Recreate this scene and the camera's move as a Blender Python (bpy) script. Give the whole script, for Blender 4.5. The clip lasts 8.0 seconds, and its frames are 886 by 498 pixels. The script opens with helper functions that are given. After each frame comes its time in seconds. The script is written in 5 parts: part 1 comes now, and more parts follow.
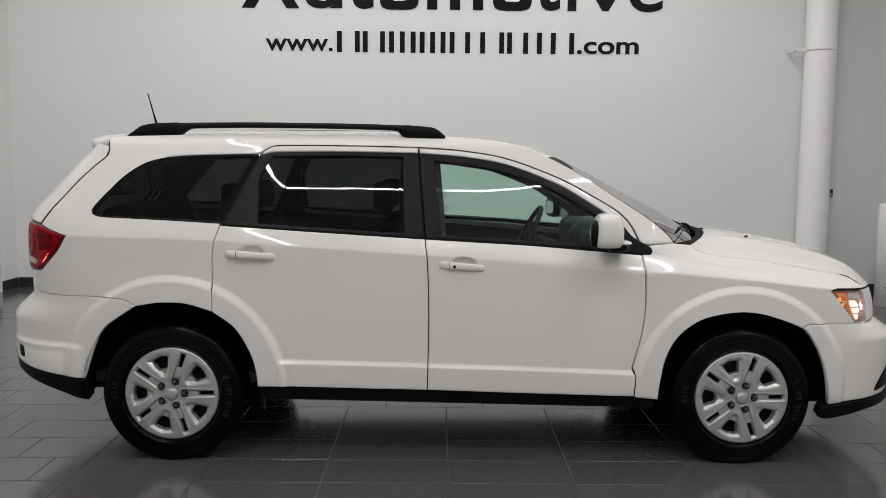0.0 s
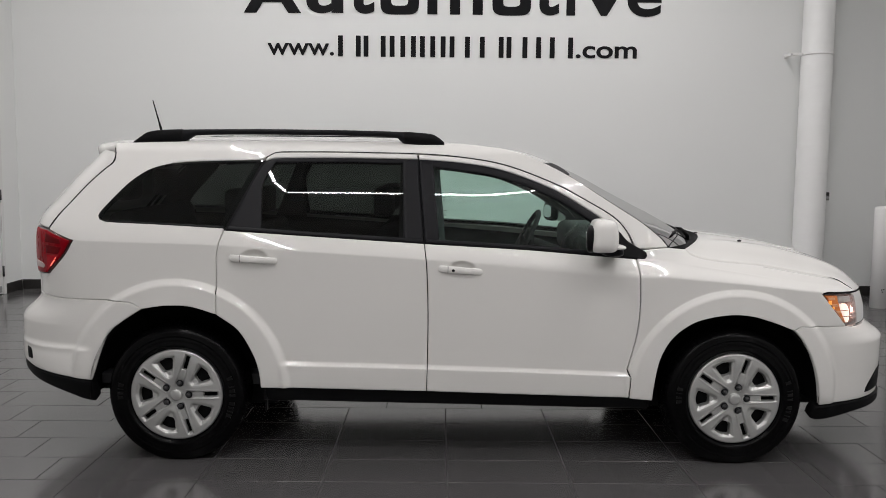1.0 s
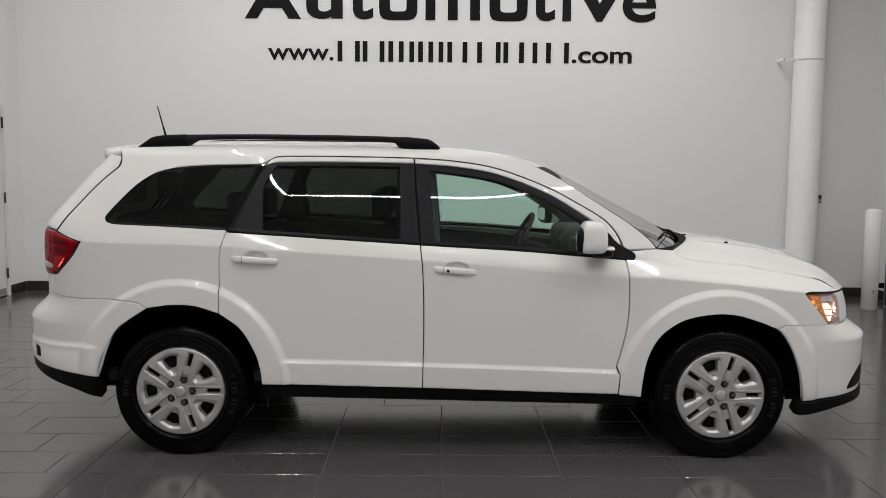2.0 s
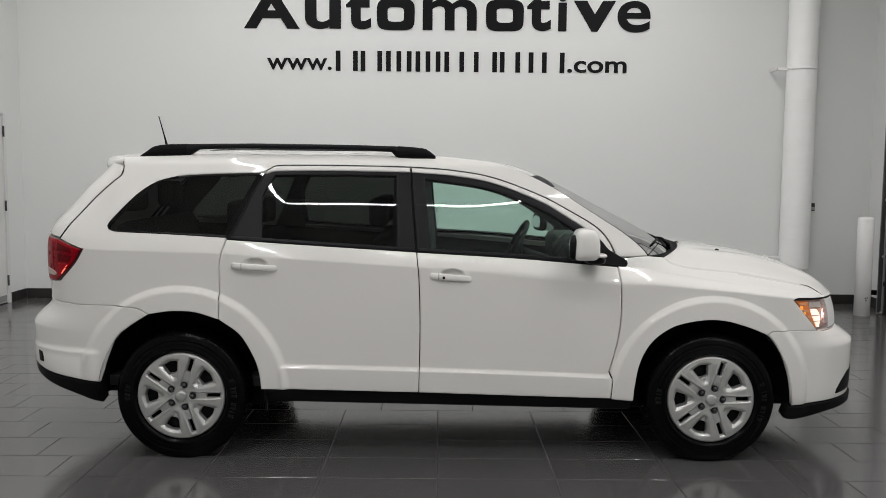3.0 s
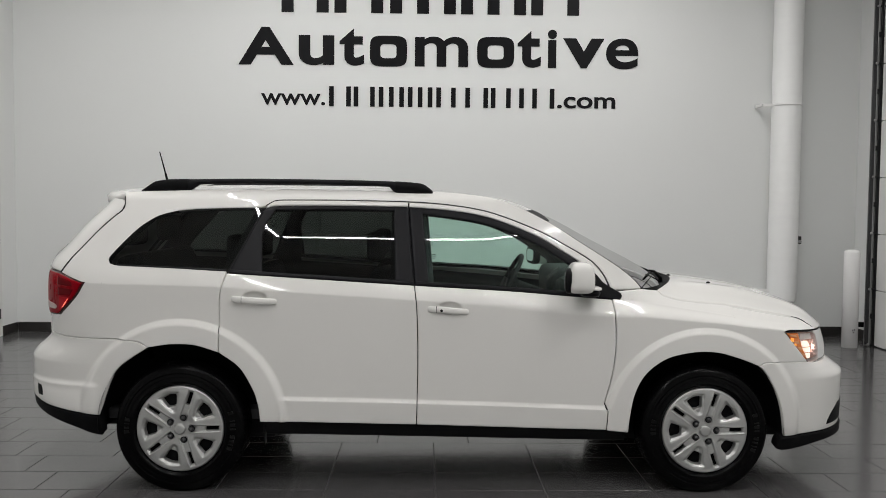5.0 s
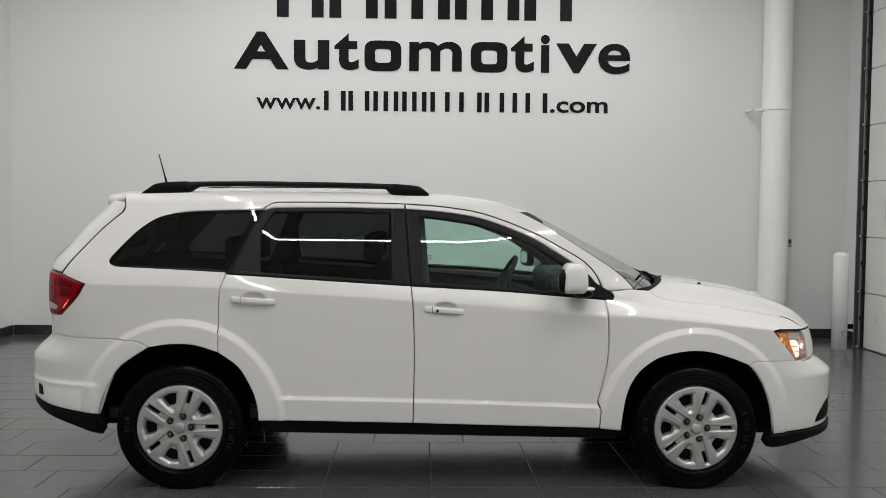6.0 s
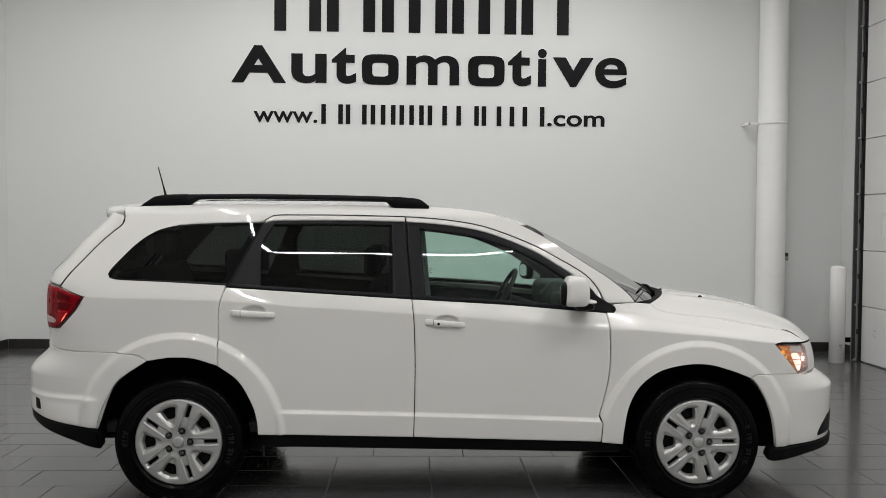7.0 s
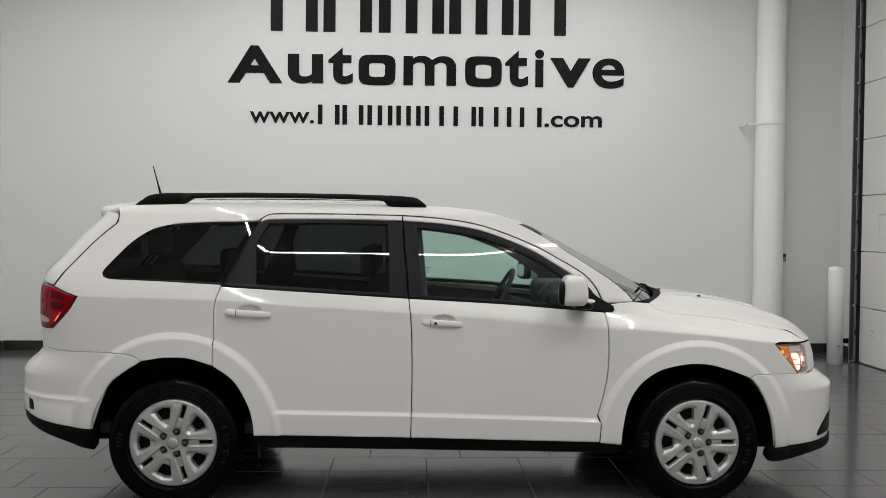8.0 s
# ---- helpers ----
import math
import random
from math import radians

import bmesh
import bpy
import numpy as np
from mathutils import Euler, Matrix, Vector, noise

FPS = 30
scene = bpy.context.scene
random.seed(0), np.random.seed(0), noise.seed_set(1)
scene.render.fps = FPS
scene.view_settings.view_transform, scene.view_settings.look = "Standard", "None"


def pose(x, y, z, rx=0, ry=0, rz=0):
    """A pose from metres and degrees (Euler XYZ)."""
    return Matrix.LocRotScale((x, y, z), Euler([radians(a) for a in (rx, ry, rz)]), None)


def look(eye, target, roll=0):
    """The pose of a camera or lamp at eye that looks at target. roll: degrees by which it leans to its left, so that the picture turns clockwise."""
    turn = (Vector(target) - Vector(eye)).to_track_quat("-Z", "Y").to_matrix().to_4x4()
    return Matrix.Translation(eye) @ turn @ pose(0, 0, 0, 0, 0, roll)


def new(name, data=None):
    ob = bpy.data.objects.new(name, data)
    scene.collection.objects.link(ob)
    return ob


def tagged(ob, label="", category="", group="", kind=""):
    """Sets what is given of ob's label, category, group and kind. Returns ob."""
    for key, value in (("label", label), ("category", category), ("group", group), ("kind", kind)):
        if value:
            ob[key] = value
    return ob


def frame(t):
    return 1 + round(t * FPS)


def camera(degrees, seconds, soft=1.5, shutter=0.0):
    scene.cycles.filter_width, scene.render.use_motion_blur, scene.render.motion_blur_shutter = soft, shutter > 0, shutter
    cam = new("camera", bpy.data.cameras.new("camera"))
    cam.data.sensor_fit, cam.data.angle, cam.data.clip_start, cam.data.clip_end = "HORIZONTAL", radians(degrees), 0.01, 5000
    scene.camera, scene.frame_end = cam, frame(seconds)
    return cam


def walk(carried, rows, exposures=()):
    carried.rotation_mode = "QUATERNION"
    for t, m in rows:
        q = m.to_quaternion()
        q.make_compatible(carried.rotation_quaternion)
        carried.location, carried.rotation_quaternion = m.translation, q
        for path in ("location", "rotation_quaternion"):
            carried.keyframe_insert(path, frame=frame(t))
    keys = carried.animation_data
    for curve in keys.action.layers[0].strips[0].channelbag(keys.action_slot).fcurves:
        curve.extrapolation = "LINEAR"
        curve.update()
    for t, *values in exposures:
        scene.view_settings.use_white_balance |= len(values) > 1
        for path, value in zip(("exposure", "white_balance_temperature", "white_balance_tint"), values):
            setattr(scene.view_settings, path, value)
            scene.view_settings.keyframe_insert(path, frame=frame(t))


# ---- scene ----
cam = camera(53.8, 8.0, 0.6)
PATH = [
    (0, (-0.1, -4.327, 1.539), (-0.09, -2.338, 1.336), 0.5),
    (0.5, (-0.099, -4.356, 1.557), (-0.089, -2.366, 1.354), 0.5),
    (1, (-0.091, -4.422, 1.566), (-0.083, -2.432, 1.365), 0.5),
    (1.5, (-0.086, -4.51, 1.568), (-0.078, -2.52, 1.371), 0.5),
    (1.7, (-0.078, -4.536, 1.57), (-0.07, -2.546, 1.374), 0.5),
    (2.8, (-0.054, -4.658, 1.58), (-0.045, -2.666, 1.397), 0.5),
    (3, (-0.054, -4.669, 1.579), (-0.042, -2.676, 1.402), 0.5),
    (3.5, (-0.055, -4.69, 1.58), (-0.039, -2.697, 1.412), 0.5),
    (4, (-0.071, -4.705, 1.581), (-0.05, -2.711, 1.439), 0.5),
    (4.5, (-0.094, -4.725, 1.584), (-0.066, -2.728, 1.469), 0.5),
    (4.7, (-0.102, -4.728, 1.588), (-0.069, -2.731, 1.479), 0.5),
    (5.8, (-0.123, -4.826, 1.578), (-0.069, -2.828, 1.487), 0.5),
    (6, (-0.13, -4.831, 1.573), (-0.073, -2.834, 1.482), 0.5),
    (6.5, (-0.15, -4.831, 1.564), (-0.085, -2.834, 1.496), 0.5),
    (7, (-0.167, -4.814, 1.566), (-0.097, -2.816, 1.507), 0.5),
    (7.5, (-0.167, -4.786, 1.549), (-0.093, -2.788, 1.495), 0.5),
    (8, (-0.167, -4.777, 1.545), (-0.09, -2.78, 1.492), 0.5),
]
BALANCE = [(0.0, -0.02, 6500, 13), (1.7, -0.02, 6500, 13), (3.0, 0.0, 6500, 10.5), (6.0, 0.0, 6500, 10), (8.0, -0.02, 6500, 10)]
walk(cam, [(t, look(eye, target, roll)) for t, eye, target, roll in PATH], BALANCE)

# ---------------------------------------------------------------- light
world = bpy.data.worlds.new("world")
scene.world = world
world.use_nodes = True
world.node_tree.nodes["Background"].inputs[0].default_value = (0.9, 0.95, 1.0, 1)
world.node_tree.nodes["Background"].inputs[1].default_value = 0.05

ROOM_X0, ROOM_X1, ROOM_Y0, ROOM_Y1, ROOM_Z = -5.08, 5.2, -7.0, 5.95, 5.2
RING_X0, RING_X1, RING_Y0, RING_Y1, RING_Z = -1.73, 2.5, -2.9, 4.35, 4.95


def strip_lamp(x, y, length, width, watts, turn=0.0, z=RING_Z):
    data = bpy.data.lights.new("strip_lamp", "AREA")
    data.shape, data.size, data.size_y, data.energy = "RECTANGLE", length, width, watts
    data.color = (1.0, 0.988, 0.977)
    ob = new("strip_lamp", data)
    ob.matrix_world = pose(x, y, z, 0, 0, turn)
    return ob


RING_W = 0.032
POWER = 18.0   # watts a metre
CUT_X, CUT_Y, BACK_X = -1.64, -2.62, -2.25   # the ring's cut-off corner and its far end
RING = [(CUT_X, RING_Y0), (RING_X1, RING_Y0), (RING_X1, RING_Y1), (BACK_X, RING_Y1), (RING_X0, CUT_Y)]
SHARES = (0.8, 0.85, 0.58, 0.75, 0.8)   # of the full power, edge by edge
STRIPS = []
for (xa, ya), (xb, yb), share in zip(RING, RING[1:] + RING[:1], SHARES):
    STRIPS.append(((xa + xb) / 2, (ya + yb) / 2, math.hypot(xb - xa, yb - ya) - 0.04, math.degrees(math.atan2(yb - ya, xb - xa)), share))
# the first strip mirrors on the rear door; the other two are added fill
STRIPS += [(-2.15, -5.25, 3.3, 90, 1.15), (4.1, -4.8, 3.7, 90, 1.08), (-4.2, 2.4, 3.6, 90, 0.6)]
for x, y, length, turn, share in STRIPS:
    strip_lamp(x, y, length, RING_W, POWER * length * share, turn)


# ---------------------------------------------------------------- materials
def surface(name, color, rough=0.5, metal=0.0, coat=0.0, grain=40.0, vary=0.06, bump=0.0, stain=0.0, stain_scale=1.2, island=0.0, spec=0.5, squash=1.0):
    """A painted, moulded or mineral surface: colour with fine grain and broad unevenness, roughness to match, and relief."""
    m = bpy.data.materials.new(name)
    m.use_nodes = True
    nt = m.node_tree
    n, link = nt.nodes, nt.links.new
    b = n["Principled BSDF"]
    co = n.new("ShaderNodeTexCoord")
    fine, broad = n.new("ShaderNodeTexNoise"), n.new("ShaderNodeTexNoise")
    fine.inputs["Scale"].default_value, broad.inputs["Scale"].default_value = grain, stain_scale
    fine.inputs["Detail"].default_value, broad.inputs["Detail"].default_value = 4, 5
    if squash != 1.0:
        sq = n.new("ShaderNodeVectorMath")
        sq.operation = "MULTIPLY"
        sq.inputs[1].default_value = (1, 1, squash)
        link(co.outputs["Object"], sq.inputs[0])
        link(sq.outputs[0], fine.inputs["Vector"])
    else:
        link(co.outputs["Object"], fine.inputs["Vector"])
    link(co.outputs["Object"], broad.inputs["Vector"])
    total = n.new("ShaderNodeMath")
    total.operation = "MULTIPLY_ADD"
    link(fine.outputs["Fac"], total.inputs[0])
    total.inputs[1].default_value, total.inputs[2].default_value = vary, 1 - vary / 2 - stain / 2
    both = n.new("ShaderNodeMath")
    both.operation = "MULTIPLY_ADD"
    link(broad.outputs["Fac"], both.inputs[0])
    both.inputs[1].default_value = stain
    link(total.outputs[0], both.inputs[2])
    value = both
    if island:
        info, more = n.new("ShaderNodeObjectInfo"), n.new("ShaderNodeMath")
        more.operation = "MULTIPLY_ADD"
        link(info.outputs["Random"], more.inputs[0])
        more.inputs[1].default_value = island
        link(both.outputs[0], more.inputs[2])
        value = more
    hue = n.new("ShaderNodeVectorMath")
    hue.operation = "SCALE"
    hue.inputs[0].default_value = color[:3]
    link(value.outputs[0], hue.inputs["Scale"])
    link(hue.outputs[0], b.inputs["Base Color"])
    ro = n.new("ShaderNodeMath")
    ro.operation = "MULTIPLY_ADD"
    link(broad.outputs["Fac"], ro.inputs[0])
    ro.inputs[1].default_value, ro.inputs[2].default_value = rough * 0.3, rough * 0.85
    link(ro.outputs[0], b.inputs["Roughness"])
    b.inputs["Metallic"].default_value = metal
    b.inputs["Specular IOR Level"].default_value = spec
    b.inputs["Coat Weight"].default_value = coat
    b.inputs["Coat Roughness"].default_value = 0.03
    if bump:
        bp = n.new("ShaderNodeBump")
        bp.inputs["Strength"].default_value, bp.inputs["Distance"].default_value = 0.5, bump
        link(fine.outputs["Fac"], bp.inputs["Height"])
        link(bp.outputs[0], b.inputs["Normal"])
    return m


def pane(name, tint, gloss=1.0, ior=1.5):
    """A thin sheet of tinted glass: it lets tinted light through and mirrors by Fresnel."""
    m = bpy.data.materials.new(name)
    m.use_nodes = True
    nt = m.node_tree
    n, link = nt.nodes, nt.links.new
    n.remove(n["Principled BSDF"])
    t, g, mix, f = n.new("ShaderNodeBsdfTransparent"), n.new("ShaderNodeBsdfGlossy"), n.new("ShaderNodeMixShader"), n.new("ShaderNodeFresnel")
    t.inputs[0].default_value = (*tint, 1)
    g.inputs["Roughness"].default_value = 0.015
    g.inputs["Color"].default_value = (gloss, gloss, gloss, 1)
    f.inputs[0].default_value = ior
    link(f.outputs[0], mix.inputs[0])
    link(t.outputs[0], mix.inputs[1])
    link(g.outputs[0], mix.inputs[2])
    link(mix.outputs[0], n["Material Output"].inputs[0])
    return m


def glowing(name, color, strength):
    m = bpy.data.materials.new(name)
    m.use_nodes = True
    b = m.node_tree.nodes["Principled BSDF"]
    b.inputs["Base Color"].default_value = (*color, 1)
    b.inputs["Emission Color"].default_value = (*color, 1)
    b.inputs["Emission Strength"].default_value = strength
    return m


WHITE_PAINT = surface("white_car_paint", (0.70, 0.687, 0.662), 0.7, 0, 1.0, 300, 0.015, 0, 0.02, spec=0.1)
BLACK_TRIM = surface("black_trim", (0.0055, 0.0055, 0.007), 0.45, 0, 0.0, 120, 0.15, spec=0.14)
BLACK_PLASTIC = surface("black_plastic", (0.0045, 0.0045, 0.005), 0.55, 0, 0, 400, 0.3, 0.0004, spec=0.1)
RUBBER = surface("tyre_rubber", (0.0016, 0.0016, 0.0018), 0.22, 0, 0, 40, 0.4, 0.0008, 0.8, 7, 0, 0.085)
MARK = surface("tyre_marking", (0.0045, 0.0045, 0.0045), 0.35, 0, 0, 90, 0.3, spec=0.2)
SILVER = surface("silver_wheel_paint", (0.47, 0.47, 0.46), 0.40, 0.75, 0.05, 500, 0.08, 0, 0.06)
DARK_METAL = surface("dark_metal", (0.06, 0.06, 0.062), 0.35, 0.7, 0, 60, 0.3)
CHROME = surface("bright_chrome", (0.75, 0.75, 0.76), 0.12, 1.0, 0, 60, 0.04)
CABIN = surface("cabin_trim", (0.02, 0.02, 0.022), 0.7, 0, 0, 300, 0.2, 0.0005)
CLOTH = surface("seat_cloth", (0.025, 0.025, 0.027), 0.9, 0, 0, 500, 0.4, 0.001)
HEADLINER = surface("headliner", (0.22, 0.215, 0.2), 0.95, 0, 0, 400, 0.1, 0.0005)
CLEAR_GLASS = pane("green_tinted_glass", (0.71, 0.875, 0.81))
PRIVACY_GLASS = pane("privacy_glass", (0.155, 0.173, 0.163), 1.0, 1.37)
SCREEN_GLASS = pane("windscreen_glass", (0.80, 0.90, 0.85), 0.7, 1.25)
DASH = surface("dashboard_grain", (0.036, 0.038, 0.039), 0.75, 0, 0, 300, 0.25, 0.0005)
LENS = pane("clear_lens", (0.95, 0.94, 0.93), 1.0, 1.07)
RED_LENS = surface("red_lens", (0.24, 0.0006, 0.006), 0.28, 0, 0.0, 60, 0.3, 0, 0.5, 22, spec=0.05)
RED_DEEP = surface("deep_red_lens", (0.12, 0.0004, 0.003), 0.25, 0, 0.0, 60, 0.3, 0, 0.5, 22, spec=0.05)
RED_GLOW = surface("bright_red_lens", (0.36, 0.0015, 0.009), 0.2, 0, 0.0, 60, 0.35, 0, 0.3, 12, spec=0.08)
RED_DARK = surface("dark_red_lens", (0.06, 0.001, 0.002), 0.15, 0, 0.3, 60, 0.3)
AMBER_PALE = surface("pale_amber_reflector", (0.9, 0.42, 0.2), 0.2, 0.2, 0.6, 60, 0.3)
RED_BRIGHT = glowing("lit_red_reflector", (1.0, 0.16, 0.11), 1.3)
AMBER = surface("amber_reflector", (0.85, 0.25, 0.05), 0.2, 0.1, 1.0, 60, 0.3)
AMBER_BRIGHT = glowing("lit_amber_bulb", (1.0, 0.36, 0.06), 0.7)
LAMP_BOWL = surface("lamp_reflector", (0.70, 0.66, 0.64), 0.35, 0.4, 0.5, 80, 0.3)
LAMP_BACK = surface("lamp_housing", (0.44, 0.375, 0.36), 0.4, 0.2, 0.3, 80, 0.3)
LAMP_PALE = surface("pale_lamp_lens", (0.42, 0.275, 0.255), 0.3, 0.2, 0.5, 60, 0.5, 0, 0.3, 20)
BULB = glowing("lit_headlamp_bulb", (1.0, 0.82, 0.70), 0.9)
WALL_PAINT = surface("wall_paint", (0.750, 0.758, 0.745), 0.55, 0, 0, 60, 0.015, 0.0006, 0.03, 0.5)
CEILING_PAINT = surface("ceiling_paint", (0.75, 0.75, 0.74), 0.8, 0, 0, 60, 0.02)
SIGN_BLACK = surface("sign_black", (0.007, 0.007, 0.008), 0.4, 0, 0, 60, 0.1, spec=0.1)
BASE_BLACK = surface("baseboard_vinyl", (0.022, 0.02, 0.019), 0.45, 0, 0, 40, 0.2)
GROUT = surface("tile_grout", (0.042, 0.0415, 0.041), 0.85, 0, 0, 200, 0.3)
TILE = surface("slate_grey_tile", (0.080, 0.077, 0.078), 0.16, 0, 0, 35, 0.22, 0, 0.25, 2.5, 0.10, 1.4)
PIPE_WRAP = surface("pipe_wrap", (0.86, 0.86, 0.85), 0.45, 0, 0, 2.5, 0.04, 0.007, 0.05, 3, squash=7.0)
POST_PAINT = surface("post_paint", (0.84, 0.83, 0.82), 0.4, 0, 0.2, 80, 0.03, 0, 0.04, 4)
DOOR_PAINT = surface("door_panel_paint", (0.70, 0.695, 0.685), 0.5, 0, 0, 120, 0.04, 0.0006, 0.04, 2)
GALVANISED = surface("galvanised_steel", (0.36, 0.36, 0.355), 0.5, 0.5, 0, 60, 0.3, 0, 0.3, 6)
STEEL_DARK = surface("dark_steel", (0.05, 0.05, 0.05), 0.45, 0.6, 0, 60, 0.3)


# ---------------------------------------------------------------- mesh helpers
def mesh_object(name, verts, faces, material, parent=None, label="", smooth=True):
    me = bpy.data.meshes.new(name)
    me.from_pydata([tuple(v) for v in verts], [], faces)
    me.materials.append(material)
    if smooth:
        me.polygons.foreach_set("use_smooth", [True] * len(me.polygons))
    me.update()
    ob = new(name, me)
    if parent is not None:
        ob.parent = parent
    if label:
        ob["label"] = label
    return ob


def part(name, bm, material, parent=None, label="", smooth=False):
    me = bpy.data.meshes.new(name)
    bm.to_mesh(me)
    bm.free()
    me.materials.append(material)
    if smooth:
        me.polygons.foreach_set("use_smooth", [True] * len(me.polygons))
    ob = new(name, me)
    if parent is not None:
        ob.parent = parent
    if label:
        ob["label"] = label
    return ob


def box(x0, x1, y0, y1, z0, z1, bevel=0.0, segments=2, bm=None):
    own = bm or bmesh.new()
    made = bmesh.ops.create_cube(own, size=1.0)["verts"]
    bmesh.ops.scale(own, vec=(x1 - x0, y1 - y0, z1 - z0), verts=made)
    bmesh.ops.translate(own, vec=((x0 + x1) / 2, (y0 + y1) / 2, (z0 + z1) / 2), verts=made)
    if bevel:
        edges = list({e for v in made for e in v.link_edges})
        bmesh.ops.bevel(own, geom=edges, offset=bevel, segments=segments, affect="EDGES", profile=0.6)
    return own


def turned(profile, steps=48, axis="z", close=True):
    """A turned body: profile of (radius, height); returns verts and faces round the axis."""
    verts, faces = [], []
    n = len(profile)
    for i in range(steps):
        a = 2 * math.pi * i / steps
        for r, h in profile:
            p = (r * math.cos(a), r * math.sin(a), h)
            verts.append(p if axis == "z" else (p[0], p[2], p[1]))
    for i in range(steps):
        for j in range(n - 1):
            q = (i * n + j, ((i + 1) % steps) * n + j, ((i + 1) % steps) * n + j + 1, i * n + j + 1)
            faces.append(q if axis == "z" else q[::-1])
    if close:
        for j in (0, n - 1):
            ring = [i * n + j for i in range(steps)]
            flip = (j == 0) == (axis == "z")
            faces.append(tuple(ring[::-1] if flip else ring))
    return verts, faces


def tube(points, radius, steps=10):
    """A round bar along points; radius may be a number or one for each point."""
    verts, faces = [], []
    pts = [Vector(p) for p in points]
    for i, p in enumerate(pts):
        d = (pts[min(i + 1, len(pts) - 1)] - pts[max(i - 1, 0)]).normalized()
        side = d.orthogonal().normalized() if i == 0 else (side - d * side.dot(d)).normalized()
        up = d.cross(side)
        r = radius[i] if isinstance(radius, (list, tuple)) else radius
        for k in range(steps):
            a = 2 * math.pi * k / steps
            verts.append(p + side * (r * math.cos(a)) + up * (r * math.sin(a)))
    for i in range(len(pts) - 1):
        for k in range(steps):
            faces.append((i * steps + k, i * steps + (k + 1) % steps, (i + 1) * steps + (k + 1) % steps, (i + 1) * steps + k))
    faces.append(tuple(range(steps))[::-1])
    faces.append(tuple((len(pts) - 1) * steps + k for k in range(steps)))
    return verts, faces


def thing(name, label, category, x=0.0, y=0.0, z=0.0, group=""):
    ob = new(name)
    ob.empty_display_size = 0.2
    ob.location = (x, y, z)
    return tagged(ob, label, category, group)


# ---------------------------------------------------------------- the room
def structure(name, bm, material, label):
    return tagged(part(name, bm, material), label, "", "", "structure")


X0, X1, Y0, Y1, RZ = ROOM_X0, ROOM_X1, ROOM_Y0, ROOM_Y1, ROOM_Z
floor = structure("floor", box(X0 - 0.2, X1 + 0.2, Y0 - 0.2, Y1 + 0.2, -0.2, -0.0015), GROUT, "floor of dark grey staggered tiles with thin joints")
structure("wall_north", box(X0 - 0.2, X1 + 0.2, Y1, Y1 + 0.2, -0.0015, RZ), WALL_PAINT, "smooth light grey painted wall behind the car")
structure("wall_south", box(X0 - 0.2, X1 + 0.2, Y0 - 0.2, Y0, -0.0015, RZ), WALL_PAINT, "light grey painted wall")
DOOR_Y1 = 5.1
structure("wall_east", box(X1, X1 + 0.2, DOOR_Y1, Y1, -0.0015, RZ), WALL_PAINT, "light grey painted wall beside the overhead door")
structure("wall_east_far", box(X1, X1 + 0.2, Y0, 0.9, -0.0015, RZ), WALL_PAINT, "light grey painted wall beside the overhead door")
structure("wall_east_above", box(X1, X1 + 0.2, 0.9, DOOR_Y1, 4.6, RZ), WALL_PAINT, "light grey painted wall above the overhead door")
structure("ceiling", box(X0 - 0.2, X1 + 0.2, Y0 - 0.2, Y1 + 0.2, RZ, RZ + 0.2), CEILING_PAINT, "plain white ceiling")
WD0, WD1, WDZ = 4.45, 5.50, 2.2    # doorway in the west wall
structure("wall_west", box(X0 - 0.2, X0, WD1 + 0.06, Y1, -0.0015, RZ), WALL_PAINT, "light grey painted wall beside a door")
structure("wall_west_far", box(X0 - 0.2, X0, Y0, WD0, -0.0015, RZ), WALL_PAINT, "light grey painted wall")
structure("wall_west_above", box(X0 - 0.2, X0, WD0, WD1 + 0.06, WDZ, RZ), WALL_PAINT, "light grey painted wall above a door")

structure("baseboard_north", box(X0 + 0.012, X1 - 0.012, Y1 - 0.012, Y1 - 0.0005, 0.0, 0.115, 0.003, 1), BASE_BLACK, "black vinyl baseboard")
structure("baseboard_west", box(X0 + 0.0005, X0 + 0.012, WD1 + 0.06, Y1 - 0.013, 0.0, 0.115, 0.003, 1), BASE_BLACK, "black vinyl baseboard")
structure("baseboard_east", box(X1 - 0.012, X1 - 0.0005, DOOR_Y1 + 0.1, Y1 - 0.013, 0.0, 0.115, 0.003, 1), BASE_BLACK, "black vinyl baseboard")

# the hinged door in the west wall
door = tagged(part("door_1", box(X0 - 0.05, X0 - 0.005, WD0 + 0.02, WD1 - 0.005, 0.012, WDZ - 0.02, 0.002, 1), DOOR_PAINT), "closed light grey steel door with three hinges", "", "", "structure")
jamb = box(X0 - 0.12, X0 + 0.012, WD1 + 0.002, WD1 + 0.055, 0.0, WDZ, 0.003, 1)
part("door_frame", jamb, DOOR_PAINT, door)
for hz in (0.267, 1.139, 1.995):
    hv, hf = turned([(0.001, -0.06), (0.011, -0.06), (0.011, 0.06), (0.001, 0.06)], 12)
    hinge = mesh_object("hinge", hv, hf, DARK_METAL, door, "dark steel hinge")
    hinge.location = (X0 + 0.012, WD1 - 0.005, hz)
part("kick_plate", box(X0 - 0.004, X0 + 0.004, WD0 + 0.05, WD1 - 0.04, 0.03, 0.1, 0.001, 1), GALVANISED, door, "steel kick plate")

